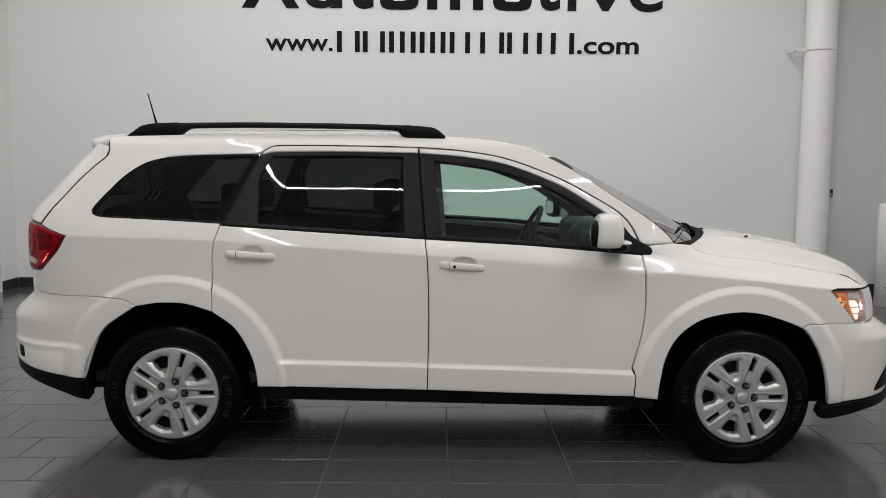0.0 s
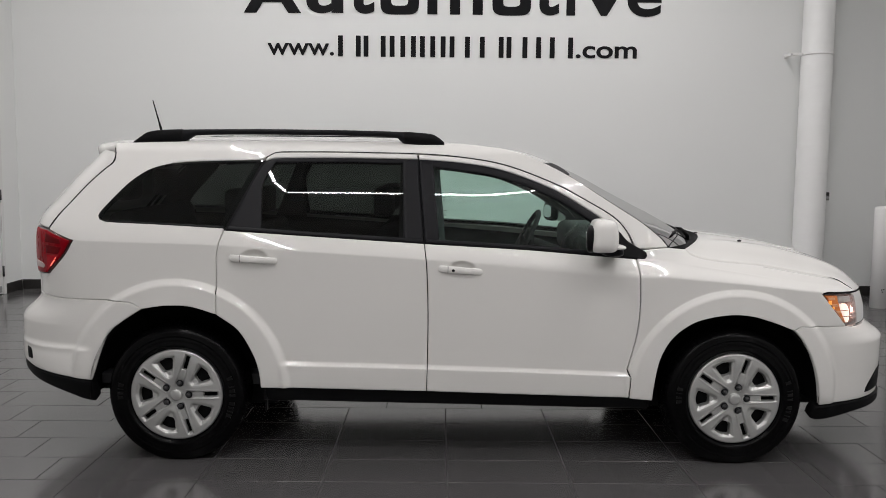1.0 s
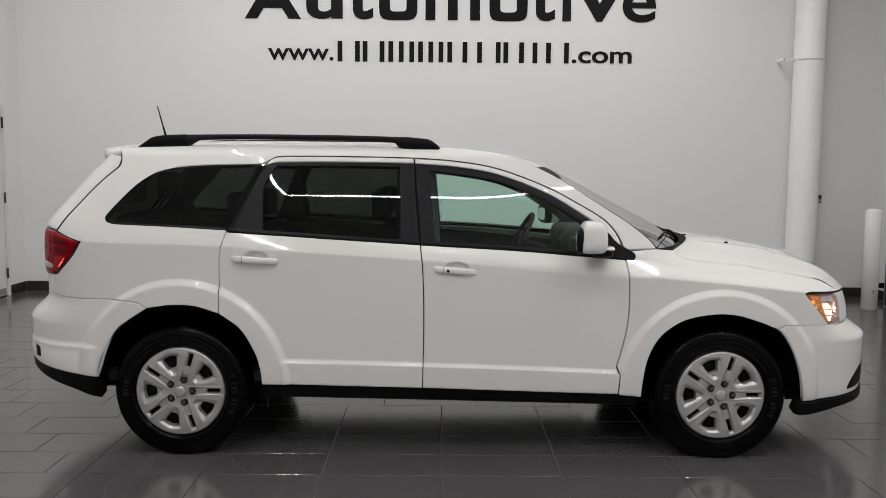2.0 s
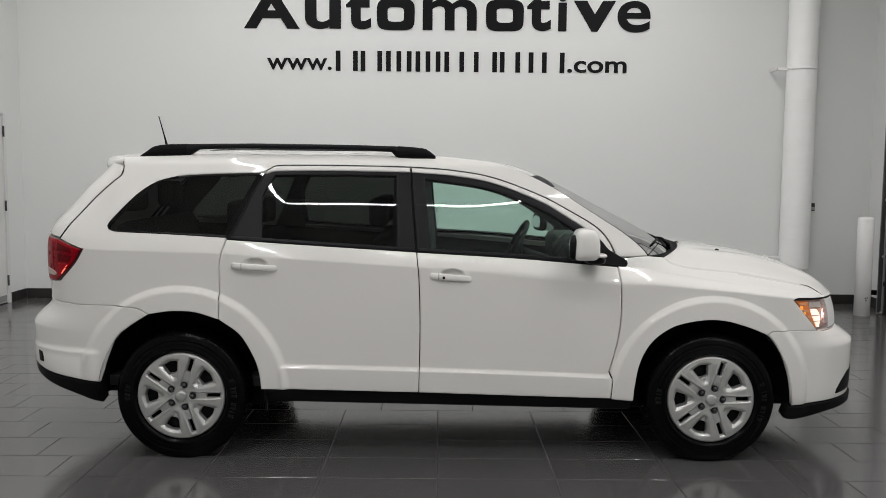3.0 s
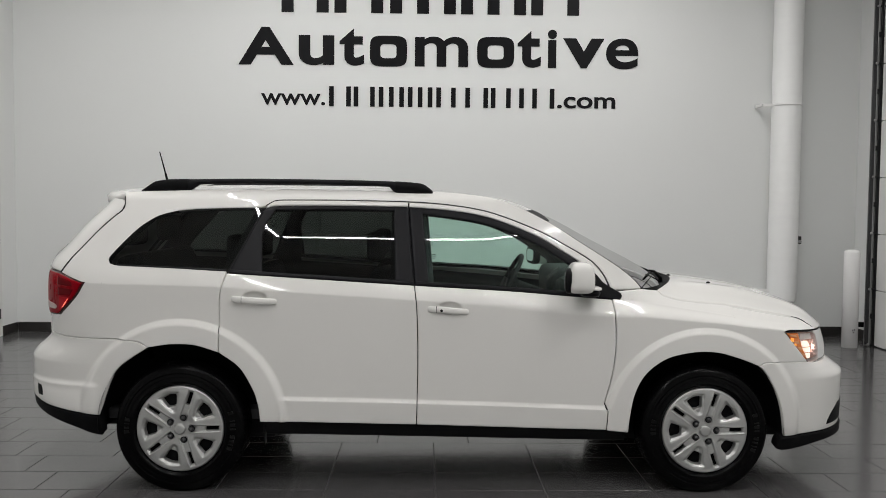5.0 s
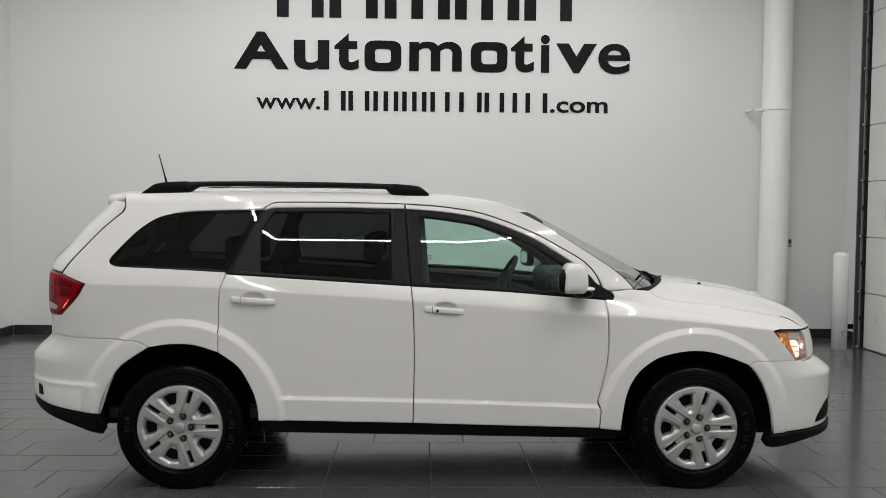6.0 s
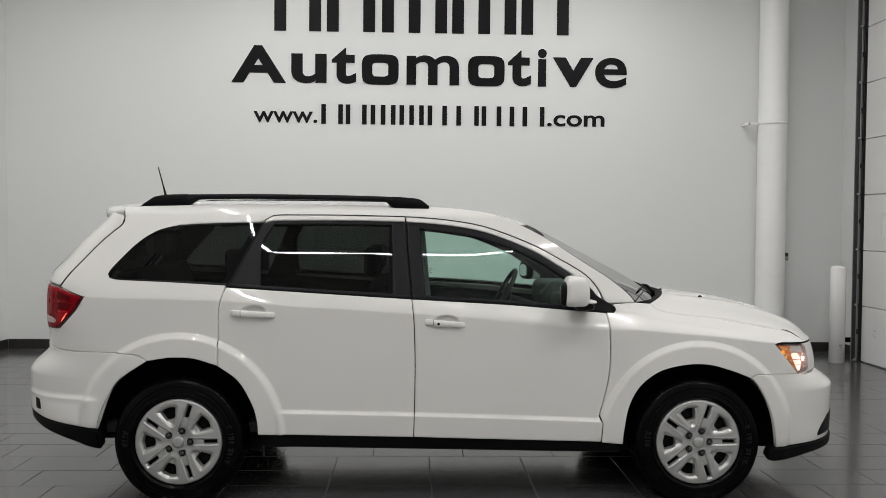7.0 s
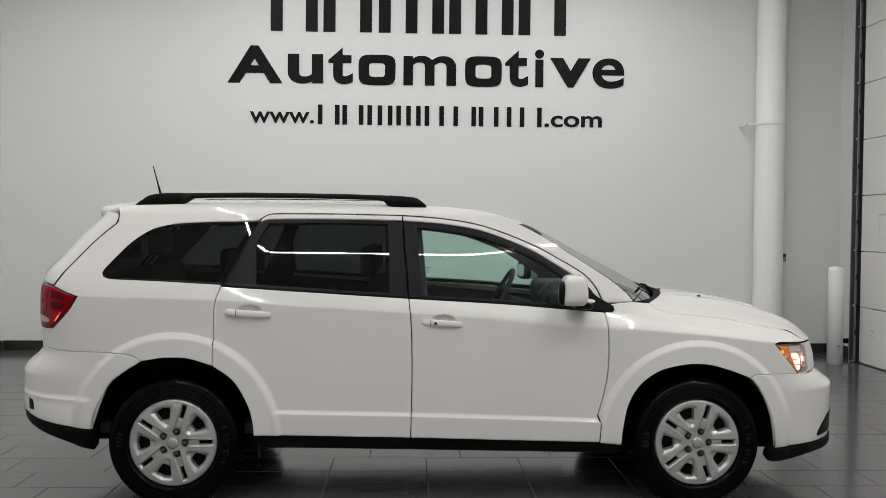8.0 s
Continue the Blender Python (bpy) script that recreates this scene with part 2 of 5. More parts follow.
# the overhead door in the east wall
gate = tagged(part("door_2", box(5.075, 5.08, 0.95, DOOR_Y1, 0.0, 4.55), DOOR_PAINT), "closed white sectional overhead door with horizontal joints", "", "", "structure")
SECTION = 0.642
for k in range(7):
    bm = box(5.04, 5.0745, 0.95, DOOR_Y1, 0.012 + k * SECTION, 0.004 + (k + 1) * SECTION, 0.004, 1)
    part("section", bm, DOOR_PAINT, gate)
# a raised framed plate on one section
bm = bmesh.new()
for y0, y1, z0, z1 in ((4.24, 4.72, 1.455, 1.475), (4.24, 4.72, 1.715, 1.735), (4.24, 4.26, 1.475, 1.715), (4.70, 4.72, 1.475, 1.715)):
    box(5.030, 5.0395, y0, y1, z0, z1, 0.002, 1, bm)
part("window_frame", bm, DOOR_PAINT, gate, "white raised frame")
for y, z in ((4.83, 0.40), (4.80, 0.385), (4.84, 0.345), (4.80, 0.325)):
    part("scuff_mark", box(5.0375, 5.0395, y - 0.014, y + 0.012, z, z + 0.005), STEEL_DARK, gate, "black scuff mark")

track = thing("door_track", "galvanised steel door track with rollers and brackets", "track", 5.06, 5.17, 0.0)
def track_bar(name, dx0, dx1, dy0, dy1, z0, z1, material, label=""):
    return part(name, box(dx0, dx1, dy0, dy1, z0, z1, 0.0015, 1), material, track, label)
track_bar("rail", -0.092, -0.055, -0.005, 0.015, 0.02, 4.9, DARK_METAL)
track_bar("rail_lip", -0.055, -0.047, -0.012, 0.012, 0.02, 4.9, GALVANISED)
track_bar("angle_iron", -0.014, 0.034, -0.005, 0.015, 0.0, 4.9, STEEL_DARK)
track_bar("angle_lip", -0.019, -0.0145, -0.012, 0.012, 0.0, 4.9, STEEL_DARK)
# this strip's grey stands for the shade between rail and angle iron
track_bar("jamb_strip", -0.098, 0.034, 0.018, 0.022, 0.0, 4.9, GALVANISED, "jamb strip, coloured grey for the shade behind the track")
for k in range(7):
    z = 0.02 + k * SECTION
    bm = box(-0.075, 0.02, -0.03, -0.02, z - 0.012, z + 0.012, 0.004, 1)
    box(-0.01, 0.03, -0.035, -0.03, z - 0.05, z + 0.04, 0.004, 1, bm)
    part("hinge_bracket", bm, DARK_METAL, track)
    rv, rf = turned([(0.002, -0.012), (0.015, -0.012), (0.015, 0.012), (0.002, 0.012)], 14, "y")
    roller = mesh_object("roller", rv, rf, GALVANISED, track)
    roller.location = (-0.07, -0.032, z)
    if k < 7:
        track_bar("cross_bracket", -0.05, -0.01, -0.014, 0.016, z + 0.30, z + 0.355, STEEL_DARK)
part("door_stop", box(4.93, 5.16, 5.30, 5.35, 0.2, 0.255, 0.006, 2), BLACK_PLASTIC)
stop = bpy.data.objects["door_stop"]
tagged(stop, "black rubber door stop block on a bracket", "door stop")
part("bracket", box(5.1605, 5.1995, 5.28, 5.37, 0.17, 0.285, 0.003, 1), STEEL_DARK, stop)

# the wrapped pipe on the north wall
PX, PY, PR = 4.225, 5.76, 0.172
pipe = thing("pipe", "thick white wrapped pipe running up the wall", "pipe", PX, PY, 0.0)
prof = [(0.01, 0.46), (PR - 0.002, 0.46), (PR, 0.463), (PR, 0.475)]
z, rng = 0.475, random.Random(4)
while z < 2.6:
    z += rng.uniform(0.07, 0.2)
    deep = rng.uniform(0.0001, 0.0008)
    prof += [(PR, z - 0.009), (PR, z - 0.005), (PR - deep, z - 0.0015), (PR - deep, z + 0.001), (PR + 0.0006, z + 0.004), (PR + 0.0003, z + 0.009), (PR, z + 0.013)]
prof += [(PR, 2.83), (PR - 0.0015, 2.835), (PR - 0.0015, 4.0), (PR, RZ - 0.002), (0.01, RZ - 0.002)]
pv, pf = turned(prof, 40)
mesh_object("wrap", pv, pf, PIPE_WRAP, pipe, "white wrinkled pipe wrap")
pv, pf = turned([(0.01, 0.0), (0.15, 0.0), (0.15, 0.459), (0.01, 0.459)], 32)
mesh_object("lower_pipe", pv, pf, POST_PAINT, pipe)
for sz in (0.58, 2.815):
    bv, bf = turned([(PR + 0.0045, -0.012), (PR + 0.007, -0.012), (PR + 0.007, 0.012), (PR + 0.0045, 0.012)], 40, close=False)
    if sz > 1:
        band = mesh_object("strap", bv, bf, POST_PAINT, pipe)
        band.location = (0, 0, sz)
    bm = box(-0.305, -0.12, -0.03, 0.0, sz - 0.018, sz + 0.018, 0.004, 1)
    box(-0.315, -0.29, -0.03, 0.185, sz - 0.018, sz + 0.018, 0.004, 1, bm)
    part("strap_bracket", bm, POST_PAINT, pipe)
part("bolt", box(-0.308, -0.298, -0.034, -0.0305, 2.81, 2.82), STEEL_DARK, pipe)

# the post in the corner
post = thing("bollard", "white painted steel bollard with a rounded cap", "bollard", 4.74, 5.07, 0.0)
bv, bf = turned([(0.01, 0.0), (0.086, 0.0), (0.086, 1.075), (0.082, 1.095), (0.07, 1.108), (0.04, 1.116), (0.005, 1.118)], 36)
mesh_object("post", bv, bf, POST_PAINT, post)
for dx, z in ((-0.01, 0.20), (0.012, 0.205), (0.0, 0.175)):
    part("scuff_mark", box(dx - 0.006, dx + 0.006, -0.089, -0.0845, z, z + 0.012), STEEL_DARK, post, "black scuff mark")

socket = tagged(part("wall_socket", box(4.455, 4.515, Y1 - 0.05, Y1 - 0.0005, 1.14, 1.235, 0.004, 1), STEEL_DARK), "small dark grey socket box on the wall", "socket")
part("socket_cover", box(4.462, 4.508, Y1 - 0.056, Y1 - 0.0505, 1.15, 1.19, 0.002, 1), GALVANISED, socket)


# the lettering on the north wall
def letters(body, x0, x1, z0, z1, bold, parent, square=False):
    cu = bpy.data.curves.new("letter", "FONT")
    cu.body, cu.offset, cu.extrude = body, bold, 0.004
    tmp = new("letter", cu)
    bpy.context.view_layer.update()
    me = bpy.data.meshes.new_from_object(tmp.evaluated_get(bpy.context.evaluated_depsgraph_get()))
    bpy.data.objects.remove(tmp)
    co = np.array([v.co[:] for v in me.vertices])
    lo, hi = co.min(0), co.max(0)
    for v in me.vertices:
        a = (v.co.x - lo[0]) / (hi[0] - lo[0])
        b = (v.co.y - lo[1]) / (hi[1] - lo[1])
        if square:   # the sign's round letters are squarish
            c, d = 2 * a - 1, 2 * b - 1
            k = math.hypot(c, d) / max((abs(c) ** 4.5 + abs(d) ** 4.5) ** (1 / 4.5), 1e-6)
            k = 1 + (k - 1) * 0.9
            a, b = 0.5 + c * k / 2, 0.5 + d * k / 2
        v.co = (x0 + a * (x1 - x0), Y1 - 0.006 - v.co.z, z0 + b * (z1 - z0))
    me.materials.append(SIGN_BLACK)
    ob = new("letter", me)
    ob.parent = parent
    return ob


def bar(x0, x1, z0, z1, parent):
    return part("bar", box(x0, x1, Y1 - 0.011, Y1 - 0.001, z0, z1, 0.002, 1), SIGN_BLACK, parent)


sign = thing("wall_sign", "black raised lettering in three lines on the wall", "sign")
SIGN_STEP = 0.006915
def sx(p):
    return -2.385 + (p - 403) * SIGN_STEP
for ch, a, b, h in (("A", 403, 499, 0.452), ("u", 508, 570, 0.36), ("t", 579, 622, 0.445), ("o", 632, 697, 0.37), ("m", 711, 804, 0.36), ("o", 820, 885, 0.37),
                    ("t", 891, 932, 0.445), ("i", 944, 960, 0.46), ("v", 971, 1044, 0.36), ("e", 1047, 1104, 0.37)):
    low = 0.006 if ch in "oe" else 0.0
    letters(ch, sx(a), sx(b), 3.258 - low, 3.258 - low + h, {"m": 0.018, "e": 0.016, "u": 0.024}.get(ch, 0.032), sign, ch == "o")
def name_bars(a, b, z0, z1, thick, count):
    """The trade name's place on the wall: plain upright bars."""
    xa, xb = sx(a), sx(b)
    for k in range(count):
        f = k / (count - 1) if count > 1 else 0.5
        bar(xa + f * (xb - xa - thick), xa + f * (xb - xa - thick) + thick, z0, z1, sign)


for a, b, count in ((478, 560, 2), (570, 655, 2), (667, 782, 3), (791, 905, 3), (914, 935, 1), (944, 1032, 1)):
    name_bars(a, b, 3.89, 4.41, 0.145, count)
for a, b, count in ((561, 599, 2), (604, 641, 2), (648, 692, 3), (699, 742, 3), (749, 757, 1), (762, 796, 1), (800, 840, 2), (845, 880, 2), (884, 914, 1), (918, 957, 2)):
    name_bars(a, b, 2.768, 3.008, 0.056, count)
letters("www.", sx(442), sx(554), 2.776, 2.915, 0.012, sign)
letters(".com", sx(962), sx(1065), 2.772, 2.912, 0.018, sign)

# the housings of the strips under the ceiling, the two added fill strips included
def strip_housing(x, y, length, turn):
    ob = thing("strip_light", "long white linear ceiling light, one of a set with added fill", "ceiling light", x, y, RING_Z, "strip lights over the car")
    ob.rotation_euler = (0, 0, radians(turn))
    part("housing", box(-length / 2, length / 2, -0.07, 0.07, 0.012, 0.09, 0.006, 1), POST_PAINT, ob)
    for s in (-0.4, 0.4):
        part("hanger", box(s * length - 0.01, s * length + 0.01, -0.01, 0.01, 0.0905, RZ - RING_Z - 0.001), GALVANISED, ob)
for x, y, length, turn, share in STRIPS:
    strip_housing(x, y, length - 0.1, turn)


# ---------------------------------------------------------------- the car's skin
def fn(xs, ys):
    """A smooth function through a few values that does not overshoot."""
    xs, ys = np.array(xs, float), np.array(ys, float)
    d = np.diff(ys) / np.diff(xs)
    m = np.zeros(len(xs))
    m[0], m[-1] = d[0], d[-1]
    for i in range(1, len(xs) - 1):
        m[i] = 0 if d[i - 1] * d[i] <= 0 else 2 * d[i - 1] * d[i] / (d[i - 1] + d[i])
    def f(x):
        x = min(max(x, xs[0]), xs[-1])
        i = min(int(np.searchsorted(xs, x, "right")) - 1, len(xs) - 2)
        h = xs[i + 1] - xs[i]
        t = (x - xs[i]) / h
        return float(ys[i] * (1 + 2 * t) * (1 - t) ** 2 + m[i] * h * t * (1 - t) ** 2
                     + ys[i + 1] * t * t * (3 - 2 * t) + m[i + 1] * h * t * t * (t - 1))
    return f
def smooth(a, b, x):
    t = min(max((x - a) / (b - a), 0.0), 1.0)
    return t * t * (3 - 2 * t)

AXLE, HUB_Z = 1.445, 0.35
ARCH_F, ARCH_R = (1.445, 0.36, 0.432), (-1.445, 0.37, 0.44)   # wheel arches: x, z, radius
crease_z = fn([-2.3, -1.98, -1.22, -0.97, -0.165, 0.646, 0.942, 1.264, 1.58, 1.88, 2.3], [1.16, 1.145, 1.13, 1.113, 1.066, 1.014, 0.994, 0.966, 0.938, 0.908, 0.88])
belt_z = fn([-2.3, -1.85, -1.18, -0.73, -0.17, 0.34, 0.94, 1.4, 1.9, 2.3], [1.26, 1.245, 1.215, 1.185, 1.15, 1.12, 1.075, 1.01, 0.935, 0.9])
nose_x = fn([0.15, 0.27, 0.34, 0.51, 0.62, 0.68, 0.72, 0.80, 0.87, 0.92, 1.0, 1.1], [2.42, 2.455, 2.455, 2.46, 2.46, 2.39, 2.34, 2.325, 2.30, 2.265, 2.24, 2.24])
tail_x = fn([0.2, 0.30, 0.42, 0.55, 0.69, 0.712, 0.83, 0.9, 1.0, 1.18, 1.25, 1.34, 1.43, 1.48, 1.58, 1.64, 1.7], [2.38, 2.43, 2.475, 2.49, 2.488, 2.476, 2.365, 2.365, 2.38, 2.375, 2.35, 2.265, 2.185, 2.135, 2.02, 1.97, 1.95])
XS, POW = 1.75, 2.6
HOLLOWS = ((-1.035, 1.072), (0.025, 1.024))   # behind the door handles
def flare(x, z):
    out = 0.0
    for (ax, az, r), outer in ((ARCH_F, 0.56), (ARCH_R, 0.583)):
        d = math.hypot(x - ax, z - az)
        k = outer - d
        rise = 0.0 if k < -0.004 else 0.055 * (k + 0.004) ** 2 / 0.001 if k < 0.004 else 0.88 * k
        if k > 0.02:   # the edge rolls over into the flat lip
            e = min((k - 0.02) / 0.022, 1.0)
            rise = 0.88 * (0.02 + 0.022 * (e - e ** 3 + e ** 4 / 2))
        out = max(out, (rise + 0.05 * max(k - 0.042, 0.0)) * smooth(0.2, 0.36, z))
    return out
def side_w(x, z):
    """Half the width of the body at height z, before the ends turn in."""
    zc, zb = crease_z(x), belt_z(x)
    w = 0.913
    w -= 0.05 * max(zc - z, 0) + 0.12 * max(0.6 - z, 0) ** 2
    d, r, high = z - zc, 0.006 + 0.018 * smooth(0.0, 0.7, x) * (1 - smooth(0.92, 1.12, x)), zb - zc
    h = min(0.0 if d < -r else (d + r) ** 2 / (4 * r) if d < r else d, high)
    w -= 0.30 * h + (0.1 + 0.1 * smooth(-0.65, -0.15, x)) * h * h / high
    up = max(z - zb, 0)
    g = 0.42 + 1.3 * smooth(1.0, 1.3, x)
    top = max(z, zb)
    lean = g * up + 0.15 * ((top - 1.18) ** 2 - (zb - 1.18) ** 2)
    w -= lean * (1 - 0.10 * smooth(0.1, 0.8, x)) + 12 * max(z - 1.6, 0) ** 2
    w -= 0.011 * min((x + 0.1) ** 2, 3.2)
    w -= 0.045 * smooth(0.2, 1.1, x) * smooth(zc - 0.02 + 0.018 * smooth(0.92, 1.12, x), zb + 0.005, z)
    ledge = 1 - smooth(0.87, 0.92, abs(x))
    k = min(max((0.5120 - 0.0253 * x - 0.009 * x * x - z) / 0.022, 0.0), 1.0) ** 1.4
    w += ledge * 0.015 * k * smooth(0.24, 0.38, z)
    if x < -1.88:
        w += smooth(-1.88, -1.95, x) * 0.017 * min(max((0.603 - z) / 0.028, 0.0), 1.0) ** 2 * smooth(0.3, 0.45, z)
    for hx, hz in HOLLOWS:
        d = ((x - hx) / 0.066) ** 2 + ((z - hz) / 0.036) ** 2
        if d < 1:
            w -= 0.02 * (1 - d * d)
    return w + flare(x, z)
def lift(u, z):
    """A point of the body's skin: x and half width. Past the corners u runs on round the end: XS..XS+1 is a quarter turn."""
    s = 1 if u > 0 else -1
    if abs(u) <= XS:
        return u, side_w(u, z)
    a = min(abs(u) - XS, 1.0) * math.pi / 2
    end = nose_x(z) if s > 0 else tail_x(z)
    x = XS + (end - XS) * math.sin(a) ** (2 / POW)
    w0 = side_w(s * min(x, XS + 0.25), z)
    return s * x, w0 * max(math.cos(a), 0) ** (2 / POW)
def skin_u(x, z):
    """The u of the skin at a given x."""
    s, x = (1, x) if x > 0 else (-1, -x)
    if x <= XS:
        return s * x
    end = nose_x(z) if s > 0 else tail_x(z)
    return s * (XS + 2 / math.pi * math.asin(min((x - XS) / (end - XS), 1.0) ** (POW / 2)))

# ---------------------------------------------------------------- the car
CAR_Y = 0.9
car = thing("car", "white five-door crossover car with black roof rails parked on the tiles", "car", 0.0, CAR_Y, 0.0)


def spline(pts, n):
    """n + 1 points at even steps along a smooth line through pts."""
    p = np.array(pts, float)
    if len(p) == 2:
        dense = p[0] + np.linspace(0, 1, 60)[:, None] * (p[1] - p[0])
    else:
        q = np.vstack([2 * p[0] - p[1], p, 2 * p[-1] - p[-2]])
        out = []
        for i in range(1, len(q) - 2):
            a, b, c, d = q[i - 1], q[i], q[i + 1], q[i + 2]
            lim = np.linalg.norm(c - b)
            m0, m1 = (c - a) / 2, (d - b) / 2
            m0 *= min(1, 1.2 * lim / (np.linalg.norm(m0) + 1e-9))
            m1 *= min(1, 1.2 * lim / (np.linalg.norm(m1) + 1e-9))
            for t in np.linspace(0, 1, 24, endpoint=False):
                out.append(b * (1 + 2 * t) * (1 - t) ** 2 + m0 * t * (1 - t) ** 2 + c * t * t * (3 - 2 * t) + m1 * t * t * (t - 1))
        out.append(p[-1])
        dense = np.array(out)
    s = np.concatenate([[0], np.cumsum(np.linalg.norm(np.diff(dense, axis=0), axis=1))])
    return dense, s


def turn_table(z, s):
    """The length along the body's corner at height z, for even steps of u."""
    a = np.linspace(0, 1, 121) ** 1.5
    end = nose_x(z) if s > 0 else tail_x(z)
    x = (end - XS) * np.sin(a * math.pi / 2) ** (2 / POW)
    w = 0.85 * np.cos(a * math.pi / 2).clip(0) ** (2 / POW)
    return a, np.concatenate([[0], np.cumsum(np.hypot(np.diff(x), np.diff(w)))])


def unroll(x, z):
    if abs(x) <= XS:
        return x
    s = 1 if x > 0 else -1
    a, run = turn_table(z, s)
    return s * (XS + float(np.interp(abs(skin_u(x, z)) - XS, a, run)))


def roll_up(v, z):
    if abs(v) <= XS:
        return v
    s = 1 if v > 0 else -1
    a, run = turn_table(z, s)
    return s * (XS + float(np.interp(abs(v) - XS, run, a)))


class Line:
    """A line on the skin in (u, z), from points (x, z); bits are joined with corners between them."""

    def __init__(self, *bits):
        dense, total = [], []
        for bit in bits:
            d, _ = spline([(unroll(x, z), z) for x, z in bit], 1)
            d = np.array([(roll_up(v, z), z) for v, z in d])
            dense.append(d if not dense else d[1:])
        self.p = np.vstack(dense)
        seg = np.linalg.norm(np.diff(self.p, axis=0), axis=1)
        self.s = np.concatenate([[0], np.cumsum(seg)])
        self.length = self.s[-1]

    def at(self, t):
        v = t * self.length
        return np.array([np.interp(v, self.s, self.p[:, 0]), np.interp(v, self.s, self.p[:, 1])])


def steps(n, length, edge):
    """Parameters 0..1 with one narrow step at each end."""
    e = min(edge / max(length, 1e-6), 0.2)
    return [0.0] + list(np.linspace(e, 1 - e, n)) + [1.0]


def patch(bottom, top, left, right, nu, nv, gap="lrbt", g=0.0025, off=0.0, rim=0.022, roll=0.0022, uv_shift=None):
    """A panel of the skin between four lines: verts (x, w, z) and faces, with rolled edges and a rim."""
    lu, lv = (bottom.length + top.length) / 2, (left.length + right.length) / 2
    c00, c10, c01, c11 = bottom.at(0), bottom.at(1), top.at(0), top.at(1)
    us, vs = steps(nu, lu, 0.004), steps(nv, lv, 0.004)
    gl, gr = (g / lu if "l" in gap else 0), (g / lu if "r" in gap else 0)
    gb, gt = (g / lv if "b" in gap else 0), (g / lv if "t" in gap else 0)
    grid = []
    for v in vs:
        vv = gb + v * (1 - gb - gt)
        row = []
        for u in us:
            uu = gl + u * (1 - gl - gr)
            q = ((1 - vv) * bottom.at(uu) + vv * top.at(uu) + (1 - uu) * left.at(vv) + uu * right.at(vv)
                 - ((1 - uu) * (1 - vv) * c00 + uu * (1 - vv) * c10 + (1 - uu) * vv * c01 + uu * vv * c11))
            x, w = lift(q[0], q[1])
            row.append((x, w, q[1]))
        grid.append(row)
    P = np.array(grid)
    du, dv = np.gradient(P, axis=1), np.gradient(P, axis=0)
    N = np.cross(du, dv)
    N /= np.linalg.norm(N, axis=2)[..., None] + 1e-12
    if N[len(vs) // 2, len(us) // 2] @ np.array([P[..., 0].mean() * 0.3, 1, 0]) < 0:
        N = -N
    P = P + N * off
    nvv, nuu = P.shape[:2]
    if roll:
        for key, sl in (("l", (slice(None), 0)), ("r", (slice(None), -1)), ("b", (0, slice(None))), ("t", (-1, slice(None)))):
            if key in gap:
                P[sl] -= N[sl] * roll
    verts = [tuple(p) for p in P.reshape(-1, 3)]
    idx = lambda i, j: i * nuu + j
    faces = [(idx(i, j), idx(i, j + 1), idx(i + 1, j + 1), idx(i + 1, j)) for i in range(nvv - 1) for j in range(nuu - 1)]
    if rim:
        runs = {"b": [(0, j) for j in range(nuu)], "r": [(i, nuu - 1) for i in range(nvv)],
                "t": [(nvv - 1, j) for j in range(nuu - 1, -1, -1)], "l": [(i, 0) for i in range(nvv - 1, -1, -1)]}
        for key in gap:
            base = len(verts)
            run = runs[key]
            for i, j in run:
                verts.append(tuple(P[i, j] - N[i, j] * rim))
            for k in range(len(run) - 1):
                faces.append((idx(*run[k]), base + k, base + k + 1, idx(*run[k + 1])))
    # outward faces
    a, b, c = (np.array(verts[k]) for k in faces[len(vs) // 2 * (nuu - 1) + nuu // 2][:3])
    n0 = np.cross(b - a, c - a)
    if n0 @ N[nvv // 2, nuu // 2] < 0:
        faces = [f[::-1] for f in faces]
    return verts, faces


def joined(*pieces):
    verts, faces = [], []
    for v, f in pieces:
        base = len(verts)
        verts += v
        faces += [tuple(k + base for k in q) for q in f]
    return verts, faces


def both(name, piece, material, parents, label=""):
    """The same part on the near and the far flank; parents: one for both, or a pair. Returns the pair."""
    verts, faces = piece
    if not isinstance(parents, tuple):
        parents = (parents, parents)
    near = mesh_object(name, [(x, -w, z) for x, w, z in verts], faces, material, parents[0], label)
    far = mesh_object(name, [(x, w, z) for x, w, z in verts], [f[::-1] for f in faces], material, parents[1], label)
    return near, far


def L(*pts):
    return Line(pts)


# the lines between the panels
gap_b = L((-0.152, 0.373), (-0.147, 0.693), (-0.149, 0.879), (-0.156, 1.032), (-0.168, 1.145))
gap_f = Line([(0.899, 0.343), (0.906, 0.449)], [(0.906, 0.449), (0.888, 0.494)], [(0.888, 0.494), (0.917, 0.607), (0.935, 0.701), (0.944, 0.826), (0.936, 1.0), (0.931, 1.07)])
belt_f = L((-0.168, 1.145), (0.341, 1.118), (0.65, 1.093), (0.931, 1.07))
belt_r = L((-1.195, 1.205), (-0.735, 1.178), (-0.168, 1.145))
door_low_f, door_low_r = L((-0.152, 0.373), (0.899, 0.343)), L((-1.012, 0.386), (-0.152, 0.373))
rear_edge = Line([(-1.012, 0.386), (-1.02, 0.47), (-1.048, 0.566), (-1.122, 0.691), (-1.233, 0.774)], [(-1.233, 0.774), (-1.231, 1.054), (-1.219, 1.129), (-1.195, 1.205)])

front_door = both("front_door", patch(door_low_f, belt_f, gap_b, gap_f, 110, 210), WHITE_PAINT, car)
